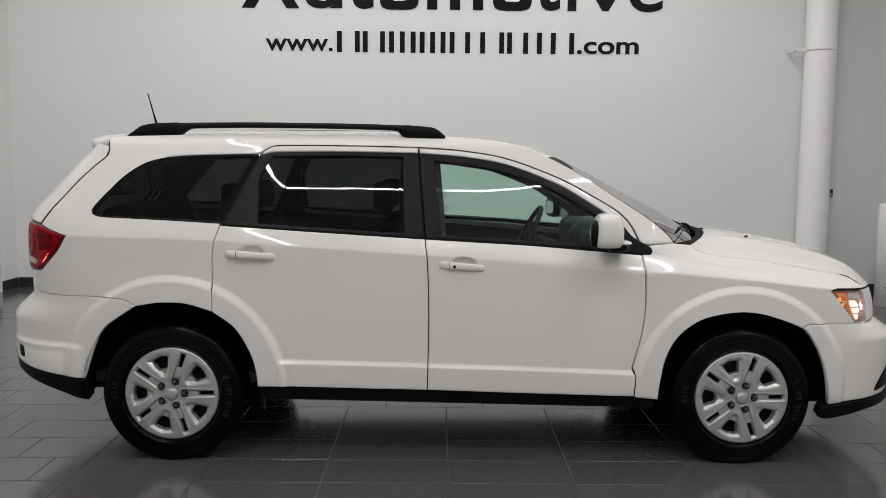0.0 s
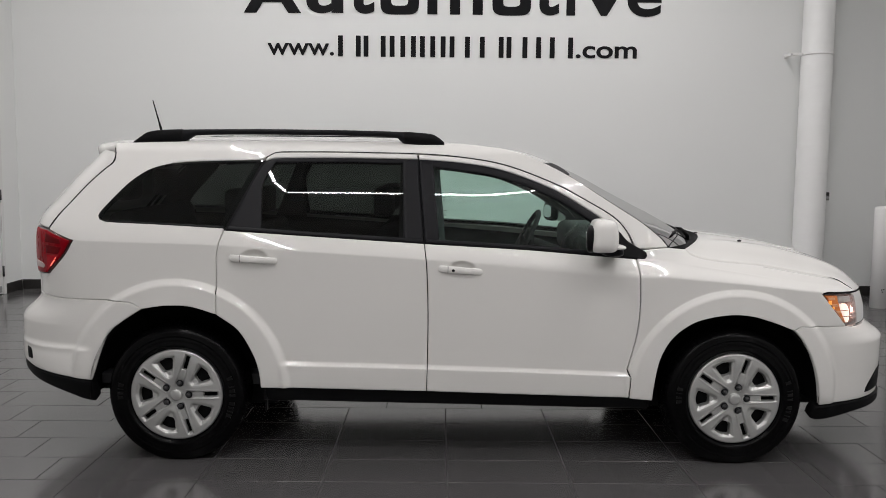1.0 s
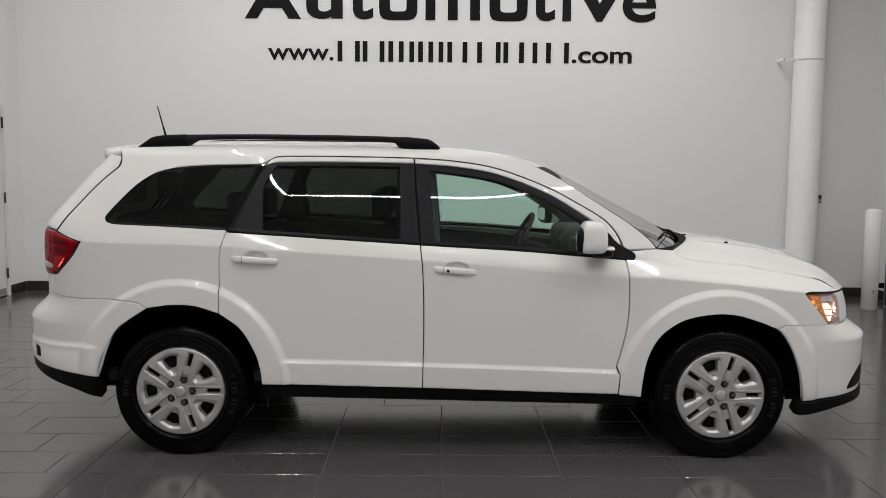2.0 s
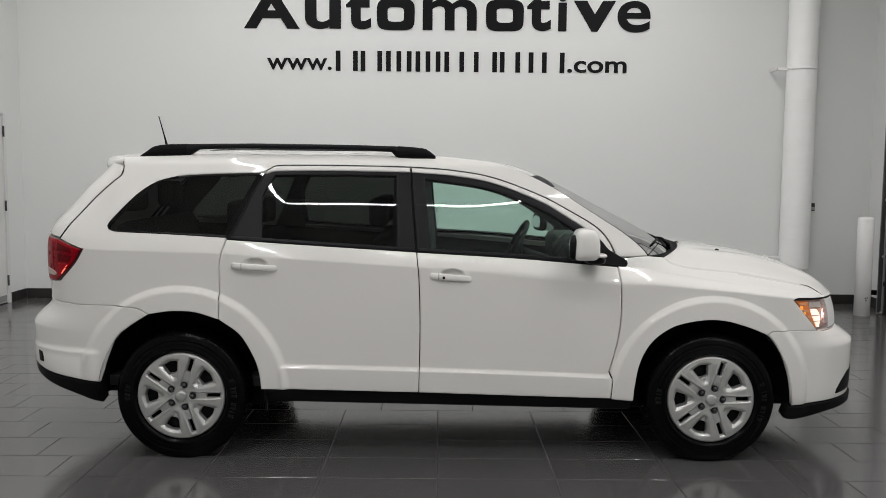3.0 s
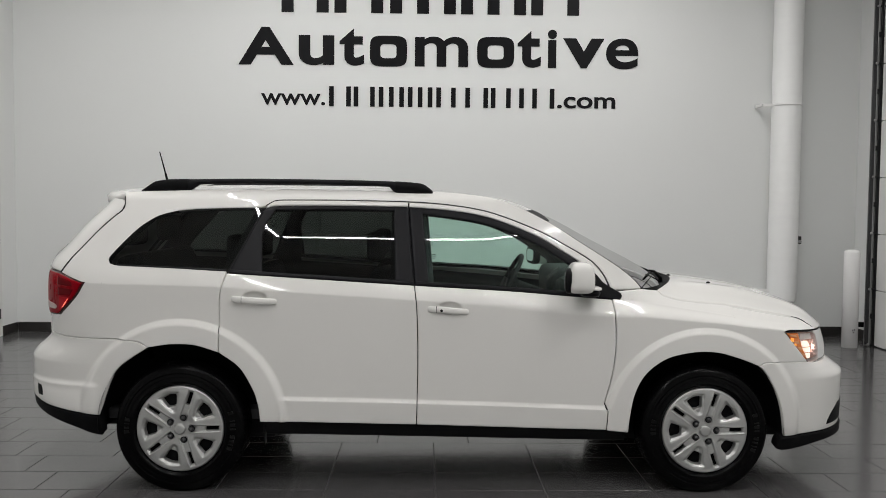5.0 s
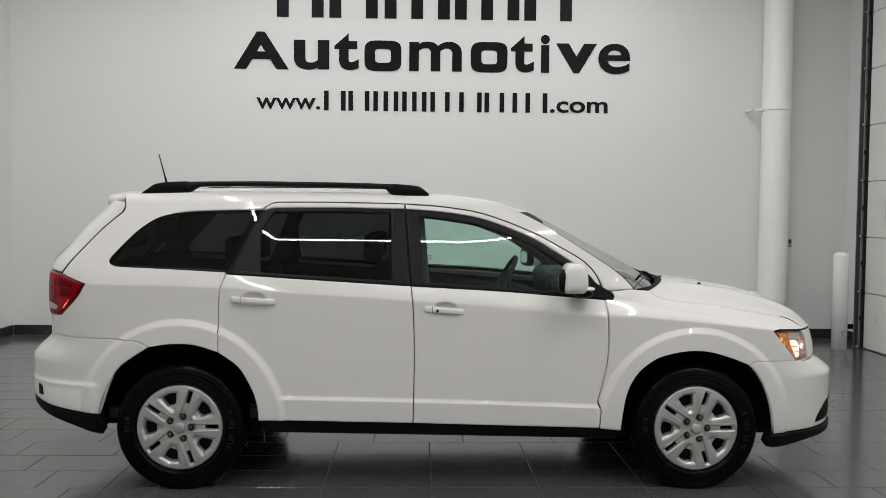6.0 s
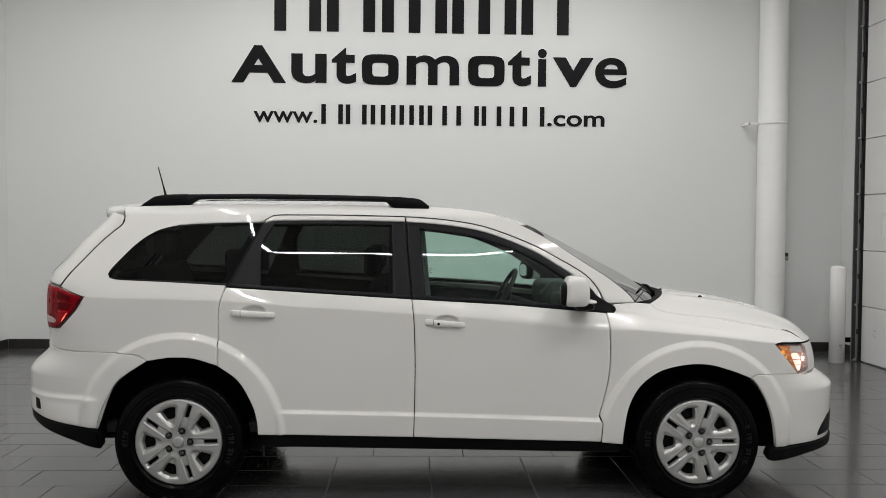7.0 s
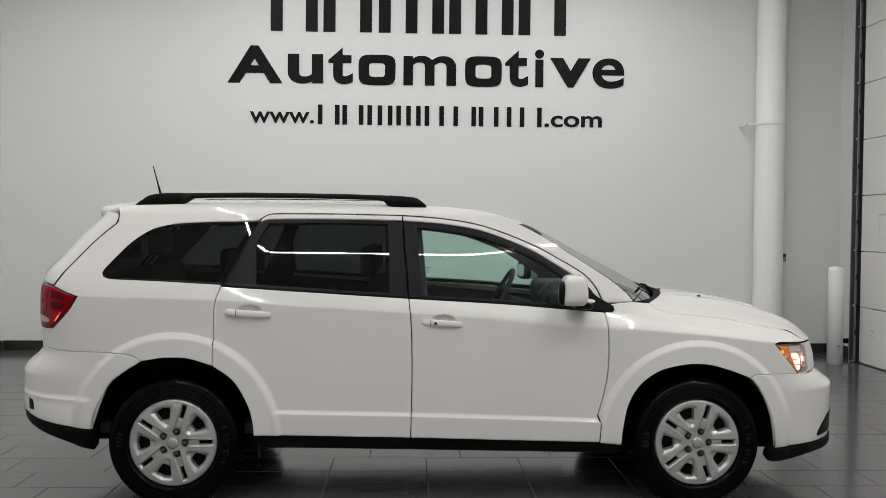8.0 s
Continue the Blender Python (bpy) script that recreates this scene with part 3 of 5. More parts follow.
rear_door = both("rear_door", patch(door_low_r, belt_r, rear_edge, gap_b, 110, 210), WHITE_PAINT, car)

# quarter panel: below the crease, above it, the rear pillar
q_low = patch(Line([(-2.265, 0.846), (-2.062, 0.838), (-1.811, 0.838), (-1.674, 0.828), (-1.617, 0.797)], [(-1.617, 0.797), (-1.55, 0.808), (-1.486, 0.816), (-1.364, 0.812), (-1.233, 0.774)]),
              L((-1.972, 1.145), (-1.6, 1.139), (-1.219, 1.129)),
              L((-2.265, 0.846), (-2.144, 0.956), (-2.035, 1.056), (-1.972, 1.145)),
              L((-1.233, 0.774), (-1.231, 1.054), (-1.219, 1.129)), 140, 110, "lrb", g=0.0014, roll=0.0014)
q_mid = patch(Line([(-2.137, 1.196), (-1.972, 1.145)], [(-1.972, 1.145), (-1.6, 1.139), (-1.219, 1.129)]),
              Line([(-2.083, 1.269), (-1.850, 1.270)], [(-1.850, 1.270), (-1.846, 1.257), (-1.836, 1.2475), (-1.815, 1.241), (-1.79, 1.238), (-1.55, 1.229), (-1.195, 1.212)]),
              L((-2.137, 1.196), (-2.083, 1.269)), L((-1.219, 1.129), (-1.195, 1.212)), 40, 8, "lr")
q_pillar = patch(L((-2.083, 1.269), (-1.850, 1.270)), L((-1.835, 1.643), (-1.50, 1.656)),
                 L((-2.083, 1.269), (-2.009, 1.351), (-1.935, 1.432), (-1.861, 1.502), (-1.816, 1.540), (-1.807, 1.572), (-1.818, 1.619), (-1.835, 1.643)),
                 Line([(-1.850, 1.270), (-1.845, 1.286), (-1.829, 1.307), (-1.776, 1.370), (-1.708, 1.443), (-1.635, 1.497), (-1.574, 1.524), (-1.50, 1.541)], [(-1.50, 1.541), (-1.50, 1.656)]), 24, 60, "l", g=0.0022)
both("quarter_panel", joined(q_low, q_mid, q_pillar), WHITE_PAINT, car)
rail_low = Line([(-1.50, 1.541), (-1.419, 1.549), (-1.3, 1.555), (-1.105, 1.561), (-1.03, 1.563)], [(-1.03, 1.563), (-0.997, 1.584), (-0.952, 1.605), (-0.8, 1.608), (-0.605, 1.609), (-0.21, 1.603), (0.033, 1.586), (0.256, 1.547), (0.509, 1.455), (0.667, 1.374), (0.821, 1.283), (0.892, 1.203), (0.928, 1.118)])
rail_top = L((-1.50, 1.656), (-1.253, 1.663), (-0.613, 1.664), (-0.07, 1.66), (0.13, 1.647), (0.30, 1.62), (0.46, 1.558), (0.611, 1.480), (0.741, 1.397), (0.853, 1.326), (0.976, 1.246), (1.071, 1.169), (1.108, 1.126))
both("roof_side_pillar", patch(rail_low, rail_top, L((-1.50, 1.541), (-1.50, 1.656)), L((0.928, 1.118), (1.108, 1.126)), 110, 14, "rb"), WHITE_PAINT, car)

seam_pts = []
for k in range(81):
    u, z = rail_low.at(0.19 + 0.80 * k / 80)
    x, w = lift(u, z)
    seam_pts.append((x, w - 0.0015, z - 0.001))
both("door_seam", tube(seam_pts, 0.0022, 6), BLACK_TRIM, car)

# front wing
f1 = patch(L((1.024, 0.331), (1.030, 0.419), (1.052, 0.551), (1.108, 0.662), (1.198, 0.738), (1.289, 0.773), (1.413, 0.791), (1.52, 0.783), (1.62, 0.755)),
           Line([(0.931, 1.112), (1.02, 1.121), (1.108, 1.126)], [(1.108, 1.126), (1.208, 1.115)], [(1.208, 1.115), (1.243, 1.084), (1.351, 1.057), (1.62, 1.03)]),
           Line([(1.024, 0.331), (0.902, 0.341)], [(0.902, 0.341), (0.908, 0.449)], [(0.908, 0.449), (0.891, 0.494)], [(0.891, 0.494), (0.919, 0.607), (0.937, 0.701), (0.946, 0.826), (0.938, 1.0), (0.931, 1.112)]),
           L((1.62, 0.755), (1.62, 1.03)), 140, 160, "lbt")
f2 = patch(Line([(1.62, 0.755), (1.669, 0.738), (1.741, 0.709)], [(1.741, 0.709), (1.771, 0.73)], [(1.771, 0.73), (1.875, 0.7275), (2.047, 0.722)]),
           L((1.62, 0.932), (1.76, 0.914), (1.885, 0.898)), L((1.62, 0.755), (1.62, 0.932)), L((2.047, 0.721), (1.965, 0.81), (1.885, 0.898)), 60, 50, "rb", g=0.0012, roll=0.0012)
f3 = patch(Line([(1.62, 0.932), (1.76, 0.914), (1.885, 0.898)], [(1.885, 0.898), (1.909, 0.907), (2.111, 0.899)]), L((1.62, 1.03), (1.83, 0.994), (2.023, 0.956), (2.084, 0.924), (2.113, 0.91)),
           L((1.62, 0.932), (1.62, 1.03)), L((2.111, 0.899), (2.113, 0.91)), 40, 20, "t")
both("front_wing", joined(f1, f2, f3), WHITE_PAINT, car)


def U(u, z):
    """A point given by u instead of x."""
    return (lift(u, z)[0], z)


# bumpers, wrapped round the ends (near half and far half make one part each)
def wrapped(name, pieces, material, label=""):
    verts, faces = joined(*pieces)
    n = len(verts)
    allv = [(x, -w, z) for x, w, z in verts] + [(x, w, z) for x, w, z in verts]
    allf = list(faces) + [tuple(k + n for k in f[::-1]) for f in faces]
    return mesh_object(name, allv, allf, material, car, label)


fb = patch(L((1.905, 0.307), (2.137, 0.318), U(XS + 0.6, 0.325), U(XS + 1, 0.315)),
           Line([(1.742, 0.7082), (1.7714, 0.7293)], [(1.7714, 0.7293), (1.875, 0.7268), (2.047, 0.7212), (2.09, 0.7145)], [(2.09, 0.7145), U(XS + 0.52, 0.72), U(XS + 0.75, 0.75), U(XS + 1, 0.77)]),
           L((1.905, 0.307), (1.879, 0.452), (1.842, 0.56), (1.789, 0.655), (1.742, 0.7082)), L(U(XS + 1, 0.315), U(XS + 1, 0.77)), 100, 80, "lbt", g=0.0014, roll=0.0012)
front_bumper = wrapped("front_bumper", [fb], WHITE_PAINT)
fl = patch(L((1.862, 0.236), (1.905, 0.222), (1.998, 0.232), (2.15, 0.258), U(XS + 0.6, 0.27), U(XS + 1, 0.27)), L((1.888, 0.304), (2.137, 0.316), U(XS + 0.6, 0.323), U(XS + 1, 0.313)),
           L((1.862, 0.236), (1.868, 0.275), (1.888, 0.304)), L(U(XS + 1, 0.27), U(XS + 1, 0.313)), 40, 8, "lbt", off=0.010, rim=0.06)
wrapped("front_lower_lip", [fl], BLACK_PLASTIC, "black plastic lower lip")
rb = patch(L(U(-XS - 1, 0.46), U(-XS - 0.6, 0.475), (-2.2, 0.448), (-1.893, 0.415)),
           Line([U(-XS - 1, 0.87), U(-XS - 0.7, 0.86), (-2.262, 0.8452), (-2.062, 0.8368), (-1.811, 0.8368), (-1.674, 0.8268), (-1.617, 0.7962)]),
           L(U(-XS - 1, 0.46), U(-XS - 1, 0.87)), L((-1.893, 0.415), (-1.862, 0.518), (-1.805, 0.648), (-1.739, 0.715), (-1.617, 0.7962)), 100, 80, "rbt", g=0.0014, roll=0.0012)
rear_bumper = wrapped("rear_bumper", [rb], WHITE_PAINT)
rl = patch(L(U(-XS - 1, 0.41), U(-XS - 0.6, 0.415), (-2.23, 0.378), (-2.07, 0.338), (-1.96, 0.302), (-1.888, 0.29)), L(U(-XS - 1, 0.457), U(-XS - 0.6, 0.472), (-2.2, 0.445), (-1.893, 0.412)),
           L(U(-XS - 1, 0.41), U(-XS - 1, 0.457)), L((-1.888, 0.29), (-1.886, 0.34), (-1.893, 0.412)), 40, 8, "rbt", off=-0.004, rim=0.06)
wrapped("rear_lower_lip", [rl], BLACK_PLASTIC, "black plastic lower lip")

# dark openings in the bumper corners
fog = patch(L((2.196, 0.344), U(XS + 0.66, 0.352)), L((2.30, 0.462), U(XS + 0.68, 0.468)), L((2.196, 0.344), (2.20, 0.368), (2.236, 0.412), (2.30, 0.462)), L(U(XS + 0.66, 0.352), U(XS + 0.68, 0.468)), 10, 10, off=0.003, rim=0.01)
both("fog_lamp_recess", fog, BLACK_PLASTIC, front_bumper, "black fog lamp recess")
rmk = patch(L(U(-XS - 0.485, 0.492), U(-XS - 0.425, 0.492)), L(U(-XS - 0.495, 0.558), U(-XS - 0.445, 0.552)), L(U(-XS - 0.485, 0.492), U(-XS - 0.495, 0.558)), L(U(-XS - 0.425, 0.492), U(-XS - 0.43, 0.53), U(-XS - 0.445, 0.552)), 4, 6, off=0.003, rim=0.01)
both("reflector_slot", rmk, BLACK_PLASTIC, rear_bumper, "dark reflector slot")

# sills
sill = patch(L((-0.98, 0.302), (0.0, 0.288), (1.01, 0.268)), L((-1.005, 0.383), (-0.152, 0.370), (0.9, 0.340), (1.015, 0.330)), L((-0.98, 0.302), (-1.005, 0.383)), L((1.01, 0.268), (1.015, 0.330)), 30, 6, "lrbt", off=-0.022, rim=0.12)
both("sill", sill, BLACK_PLASTIC, car, "black plastic sill")

# tail and head lamps
tl_out = L((-2.148, 0.957), (-2.04, 1.056), (-1.976, 1.146))
tl_lines = (L(U(-XS - 0.55, 0.948), (-2.2, 0.95), (-2.148, 0.957)), Line([U(-XS - 0.55, 1.207), (-2.140, 1.195)], [(-2.140, 1.195), (-1.976, 1.146)]), L(U(-XS - 0.55, 0.948), U(-XS - 0.565, 1.08), U(-XS - 0.55, 1.207)), tl_out)
tail = both("tail_lamp", patch(*tl_lines, 24, 20, off=0.003), RED_DARK, car, "red tail lamp with a pale reversing lens")
inner_lens = patch(L(U(-XS - 0.535, 0.956), (-2.2, 0.958), (-2.152, 0.964)), Line([U(-XS - 0.535, 1.199), (-2.140, 1.187)], [(-2.140, 1.187), (-1.985, 1.1425)]), L(U(-XS - 0.535, 0.956), U(-XS - 0.55, 1.08), U(-XS - 0.535, 1.199)), L((-2.152, 0.964), (-2.046, 1.057), (-1.985, 1.1425)), 24, 20, off=0.007, rim=0.006)
both("lamp_lens", inner_lens, RED_LENS, tail, "bright red lamp lens")
def lens_piece(b0, b1, t0, t1, off=0.0062):
    return patch(L(b0, b1), L(t0, t1), L(b0, t0), L(b1, t1), 8, 6, off=off, rim=0.004, g=0.0, roll=0.0)


white_bit = patch(L(U(-XS - 0.535, 0.985), (-2.176, 0.985)), L(U(-XS - 0.535, 1.030), (-2.176, 1.016)), L(U(-XS - 0.535, 0.985), U(-XS - 0.535, 1.030)), L((-2.176, 0.985), (-2.154, 1.0), (-2.176, 1.016)), 12, 6, off=0.009, rim=0.006)
both("reversing_lens", white_bit, LAMP_PALE, tail, "clear reversing lens")
both("side_lens", patch(L(U(-XS - 0.535, 1.03), (-2.178, 1.03)), L(U(-XS - 0.535, 1.19), (-2.18, 1.182)), L(U(-XS - 0.535, 1.03), U(-XS - 0.535, 1.19)), L((-2.178, 1.03), (-2.172, 1.1), (-2.18, 1.182)), 8, 12, off=0.0082, rim=0.004), RED_LENS, tail, "red wrap-round lens")
both("lamp_band", lens_piece((-2.145, 1.07), (-2.062, 1.07), (-2.145, 1.112), (-2.04, 1.104), 0.0082), RED_DEEP, tail, "deep red lamp band")
both("lamp_window", lens_piece((-2.146, 0.972), (-2.124, 0.992), (-2.140, 1.058), (-2.062, 1.058), 0.0080), RED_GLOW, tail, "bright red lamp window")
both("lamp_panel", lens_piece((-2.15, 1.128), (-2.045, 1.122), (-2.148, 1.172), (-2.05, 1.146), 0.0082), RED_DEEP, tail, "deep red lamp panel")
for k in range(6):
    zz = 1.062 + 0.02 * k
    both("lamp_bead", lens_piece((-2.162, zz), (-2.155, zz), (-2.161, zz + 0.008), (-2.154, zz + 0.008), 0.0086), RED_GLOW, tail)
for cx, cz, a, b in ((-2.098, 1.024, 0.017, 0.006), (-2.111, 1.008, 0.008, 0.005), (-2.080, 1.046, 0.007, 0.004)):   # lit streaks along the lower edge
    c, q = math.cos(radians(48)), math.sin(radians(48))
    ends = [(cx + a * m * c - b * n * q, cz + a * m * q + b * n * c) for m, n in ((-1.0, -0.4), (0.9, -0.6), (-0.8, 0.5), (1.0, 0.3))]
    both("lit_reflector", lens_piece(*ends, 0.0092), RED_BRIGHT, tail, "lit red reflector")

hl_b, hl_t = L((2.057, 0.719), (2.08, 0.715), U(XS + 0.56, 0.728), U(XS + 0.72, 0.746)), L((1.888, 0.897), (1.909, 0.906), (2.0, 0.902), U(XS + 0.56, 0.893), U(XS + 0.72, 0.888))
hl_l, hl_r = L((2.057, 0.719), (1.97, 0.81), (1.888, 0.897)), L(U(XS + 0.72, 0.746), U(XS + 0.722, 0.8), U(XS + 0.72, 0.888))
head = both("headlamp", patch(hl_b, hl_t, hl_l, hl_r, 18, 14, off=-0.045, rim=-0.044), LAMP_BACK, car, "headlamp with a lit bulb and amber side reflector")
both("lens", patch(hl_b, hl_t, hl_l, hl_r, 18, 14, off=0.002, rim=0.006), LENS, head, "clear plastic lens")
amber = patch(L((2.036, 0.733), (2.052, 0.733)), L((1.9, 0.893), (1.984, 0.889)), L((2.036, 0.733), (1.966, 0.815), (1.9, 0.893)), L((2.052, 0.733), (2.012, 0.81), (1.984, 0.889)), 8, 10, off=-0.006, rim=0.02)
both("amber_reflector", amber, AMBER, head, "amber side reflector")
for zz, x0, x1 in ((0.872, 1.93, 1.97), (0.835, 1.955, 1.99), (0.8, 1.985, 2.012), (0.765, 2.012, 2.03)):
    both("amber_facet", lens_piece((x0, zz - 0.007), (x1, zz - 0.009), (x0 - 0.006, zz + 0.007), (x1 - 0.006, zz + 0.005), -0.004), AMBER_PALE, head, "pale amber facet")
for dx, dz, r in ((0.0, 0.0, 0.011), (0.022, -0.028, 0.007)):
    both("amber_bulb", lens_piece((1.938 + dx - r, 0.85 + dz - r), (1.938 + dx + r, 0.85 + dz - r), (1.938 + dx - r * 0.7, 0.85 + dz + r), (1.938 + dx + r * 0.7, 0.85 + dz + r), -0.002), AMBER_BRIGHT, head, "lit amber bulb")
bulb = patch(L((2.054, 0.738), (2.080, 0.738)), L((2.034, 0.836), (2.056, 0.838)), L((2.054, 0.738), (2.036, 0.785), (2.031, 0.81), (2.034, 0.836)), L((2.080, 0.738), (2.084, 0.775), (2.078, 0.808), (2.056, 0.838)), 10, 12, off=-0.012, rim=0.02, g=0)
both("bulb", bulb, BULB, head, "lit headlamp bulb")
for zz, x0, x1 in ((0.803, 2.0, 2.1), (0.770, 2.02, 2.11)):
    both("reflector_rib", lens_piece((x0, zz), (x1, zz - 0.003), (x0, zz + 0.004), (x1, zz + 0.001), -0.008), LAMP_PALE, head, "pinkish reflector rib")
for side in (-1, 1):   # added point lights inside both headlamps brighten their housings
    glow = bpy.data.lights.new("headlamp_glow", "POINT")
    glow.energy, glow.shadow_soft_size, glow.color = 0.4, 0.012, (1.0, 0.86, 0.74)
    new("headlamp_glow", glow).location = (2.105, CAR_Y + side * (lift(skin_u(2.105, 0.80), 0.80)[1] - 0.022), 0.80)
both("bulb_shade", lens_piece((2.0, 0.852), (2.095, 0.846), (1.998, 0.884), (2.085, 0.88), -0.014), LAMP_BOWL, head, "pale reflector top")
for k in range(5):
    zz = 0.745 + 0.028 * k
    both("reflector_step", lens_piece((2.118, zz), (2.175 - 0.004 * k, zz), (2.114, zz + 0.012), (2.171 - 0.004 * k, zz + 0.012), -0.018), LAMP_PALE, head, "pinkish reflector step")
both("outer_reflector", patch(L((2.112, 0.733), U(XS + 0.70, 0.752)), L((2.092, 0.888), U(XS + 0.70, 0.884)), L((2.112, 0.733), (2.104, 0.81), (2.092, 0.888)), L(U(XS + 0.70, 0.752), U(XS + 0.70, 0.884)), 12, 10, off=-0.022, rim=0.02, g=0), LAMP_PALE, head, "pinkish outer reflector")
both("lamp_brow", patch(L((1.895, 0.896), (1.912, 0.8995), (2.0, 0.895), U(XS + 0.55, 0.887), U(XS + 0.71, 0.882)), L((1.893, 0.902), (1.912, 0.9075), (2.0, 0.903), U(XS + 0.55, 0.893), U(XS + 0.71, 0.888)), L((1.895, 0.896), (1.893, 0.902)), L(U(XS + 0.71, 0.882), U(XS + 0.71, 0.888)), 24, 2, off=0.0035, rim=0.006, g=0, roll=0), BLACK_PLASTIC, head, "black strip along the lamp top")

# grille and the middle of the front
gr = patch(L(U(XS + 0.73, 0.752), U(XS + 0.85, 0.765), U(XS + 1, 0.775)), L(U(XS + 0.73, 0.882), U(XS + 1, 0.885)), L(U(XS + 0.73, 0.752), U(XS + 0.73, 0.882)), L(U(XS + 1, 0.775), U(XS + 1, 0.885)), 20, 8, "lbt", off=-0.012)
wrapped("grille", [gr], BLACK_PLASTIC, "black front grille")

# ---- windows, pillars and trims
f_glass = patch(L((-0.095, 1.15), (0.35, 1.128), (0.87, 1.092)), L((-0.128, 1.548), (0.033, 1.528), (0.255, 1.486), (0.507, 1.391), (0.66, 1.302), (0.79, 1.212), (0.85, 1.15)), L((-0.095, 1.15), (-0.128, 1.548)), L((0.87, 1.092), (0.85, 1.15)), 30, 18, off=-0.006, roll=0.0, rim=0.0)
both("window_glass", f_glass, CLEAR_GLASS, front_door, "green tinted window glass")
for zz, xa, xb in ((1.312, -0.071, -0.052), (1.300, -0.071, -0.064), (1.300, -0.060, -0.053), (1.289, -0.070, -0.055)):
    both("glass_mark", patch(L((xa, zz - 0.0022), (xb, zz - 0.0022)), L((xa, zz + 0.0022), (xb, zz + 0.0022)), L((xa, zz - 0.0022), (xa, zz + 0.0022)), L((xb, zz - 0.0022), (xb, zz + 0.0022)), 2, 2, off=-0.0052, roll=0.0, rim=0.0, g=0.0), DASH, front_door, "small dark print on the glass")
f_strip_low = L((-0.203, 1.574), (0.033, 1.556), (0.256, 1.516), (0.507, 1.422), (0.66, 1.335), (0.80, 1.243), (0.865, 1.168), (0.905, 1.09))
f_strip = patch(f_strip_low, L((-0.205, 1.599), (0.033, 1.583), (0.256, 1.544), (0.509, 1.452), (0.667, 1.371), (0.818, 1.281), (0.888, 1.202), (0.926, 1.10)), L((-0.203, 1.574), (-0.205, 1.599)), L((0.905, 1.09), (0.926, 1.10)), 60, 5, g=0.001)
both("window_frame", f_strip, WHITE_PAINT, front_door, "white painted window frame")
f_seal = patch(L((-0.14, 1.535), (0.033, 1.516), (0.25, 1.476), (0.50, 1.38), (0.65, 1.292), (0.78, 1.203), (0.84, 1.14), (0.86, 1.09)), f_strip_low, L((-0.14, 1.535), (-0.203, 1.574)), L((0.86, 1.09), (0.905, 1.09)), 60, 4, g=0.0006, off=-0.003)
both("window_seal", f_seal, BLACK_TRIM, front_door, "black rubber window seal")
f_pillar = patch(L((-0.166, 1.146), (-0.088, 1.143)), L((-0.203, 1.573), (-0.128, 1.561)), L((-0.166, 1.146), (-0.195, 1.455), (-0.203, 1.573)), L((-0.088, 1.143), (-0.128, 1.561)), 6, 24, off=-0.0015, g=0.0015)
both("door_pillar", f_pillar, BLACK_TRIM, front_door, "satin black door pillar cover")
f_belt = patch(L((-0.165, 1.146), (0.341, 1.119), (0.65, 1.094), (0.9, 1.073)), L((-0.166, 1.166), (0.341, 1.14), (0.65, 1.116), (0.9, 1.096)), L((-0.165, 1.146), (-0.166, 1.166)), L((0.9, 1.073), (0.9, 1.096)), 40, 4, off=0.004, g=0.001)
both("belt_trim", f_belt, BLACK_TRIM, front_door, "black belt trim")
sail = patch(L((0.80, 1.082), (0.90, 1.071), (0.978, 1.066)), L((0.80, 1.245), (0.85, 1.205), (0.887, 1.16), (0.984, 1.102)), L((0.80, 1.082), (0.80, 1.245)), L((0.978, 1.066), (0.99, 1.083), (0.984, 1.102)), 12, 10, off=0.006)
both("mirror_sail", sail, BLACK_PLASTIC, front_door, "black triangular mirror mount")

post = patch(L((-0.17, 1.13), (-0.055, 1.125)), L((-0.205, 1.57), (-0.095, 1.558)), L((-0.17, 1.13), (-0.205, 1.57)), L((-0.055, 1.125), (-0.095, 1.558)), 4, 12, off=-0.06, rim=0.03, g=0, roll=0)
both("inner_pillar", post, CABIN, car, "dark inner pillar trim")
r_glass = patch(L((-1.012, 1.208), (-0.6, 1.186), (-0.275, 1.168)), L((-0.955, 1.562), (-0.6, 1.57), (-0.284, 1.566)), L((-1.012, 1.208), (-1.022, 1.35), (-1.022, 1.448), (-0.955, 1.562)), L((-0.275, 1.168), (-0.284, 1.566)), 26, 20, off=-0.006, roll=0.0, rim=0.0)
both("window_glass", r_glass, PRIVACY_GLASS, rear_door, "dark privacy window glass")
r_strip = patch(L((-1.012, 1.56), (-0.955, 1.574), (-0.6, 1.579), (-0.21, 1.575)), L((-1.0, 1.58), (-0.952, 1.602), (-0.605, 1.605), (-0.213, 1.6)), L((-1.012, 1.56), (-1.0, 1.58)), L((-0.21, 1.575), (-0.213, 1.6)), 50, 5, g=0.001)
both("window_frame", r_strip, WHITE_PAINT, rear_door, "white painted window frame")
r_seal = patch(L((-0.985, 1.55), (-0.6, 1.556), (-0.27, 1.552)), L((-1.012, 1.559), (-0.955, 1.573), (-0.6, 1.578), (-0.21, 1.574)), L((-0.985, 1.55), (-1.012, 1.559)), L((-0.27, 1.552), (-0.21, 1.574)), 40, 3, g=0.0006, off=-0.003)
both("window_seal", r_seal, BLACK_TRIM, rear_door, "black rubber window seal")
r_pillar = patch(L((-0.275, 1.152), (-0.171, 1.146)), L((-0.29, 1.572), (-0.208, 1.573)), L((-0.275, 1.152), (-0.29, 1.572)), L((-0.171, 1.146), (-0.2, 1.455), (-0.208, 1.573)), 6, 24, off=-0.0015, g=0.0015)
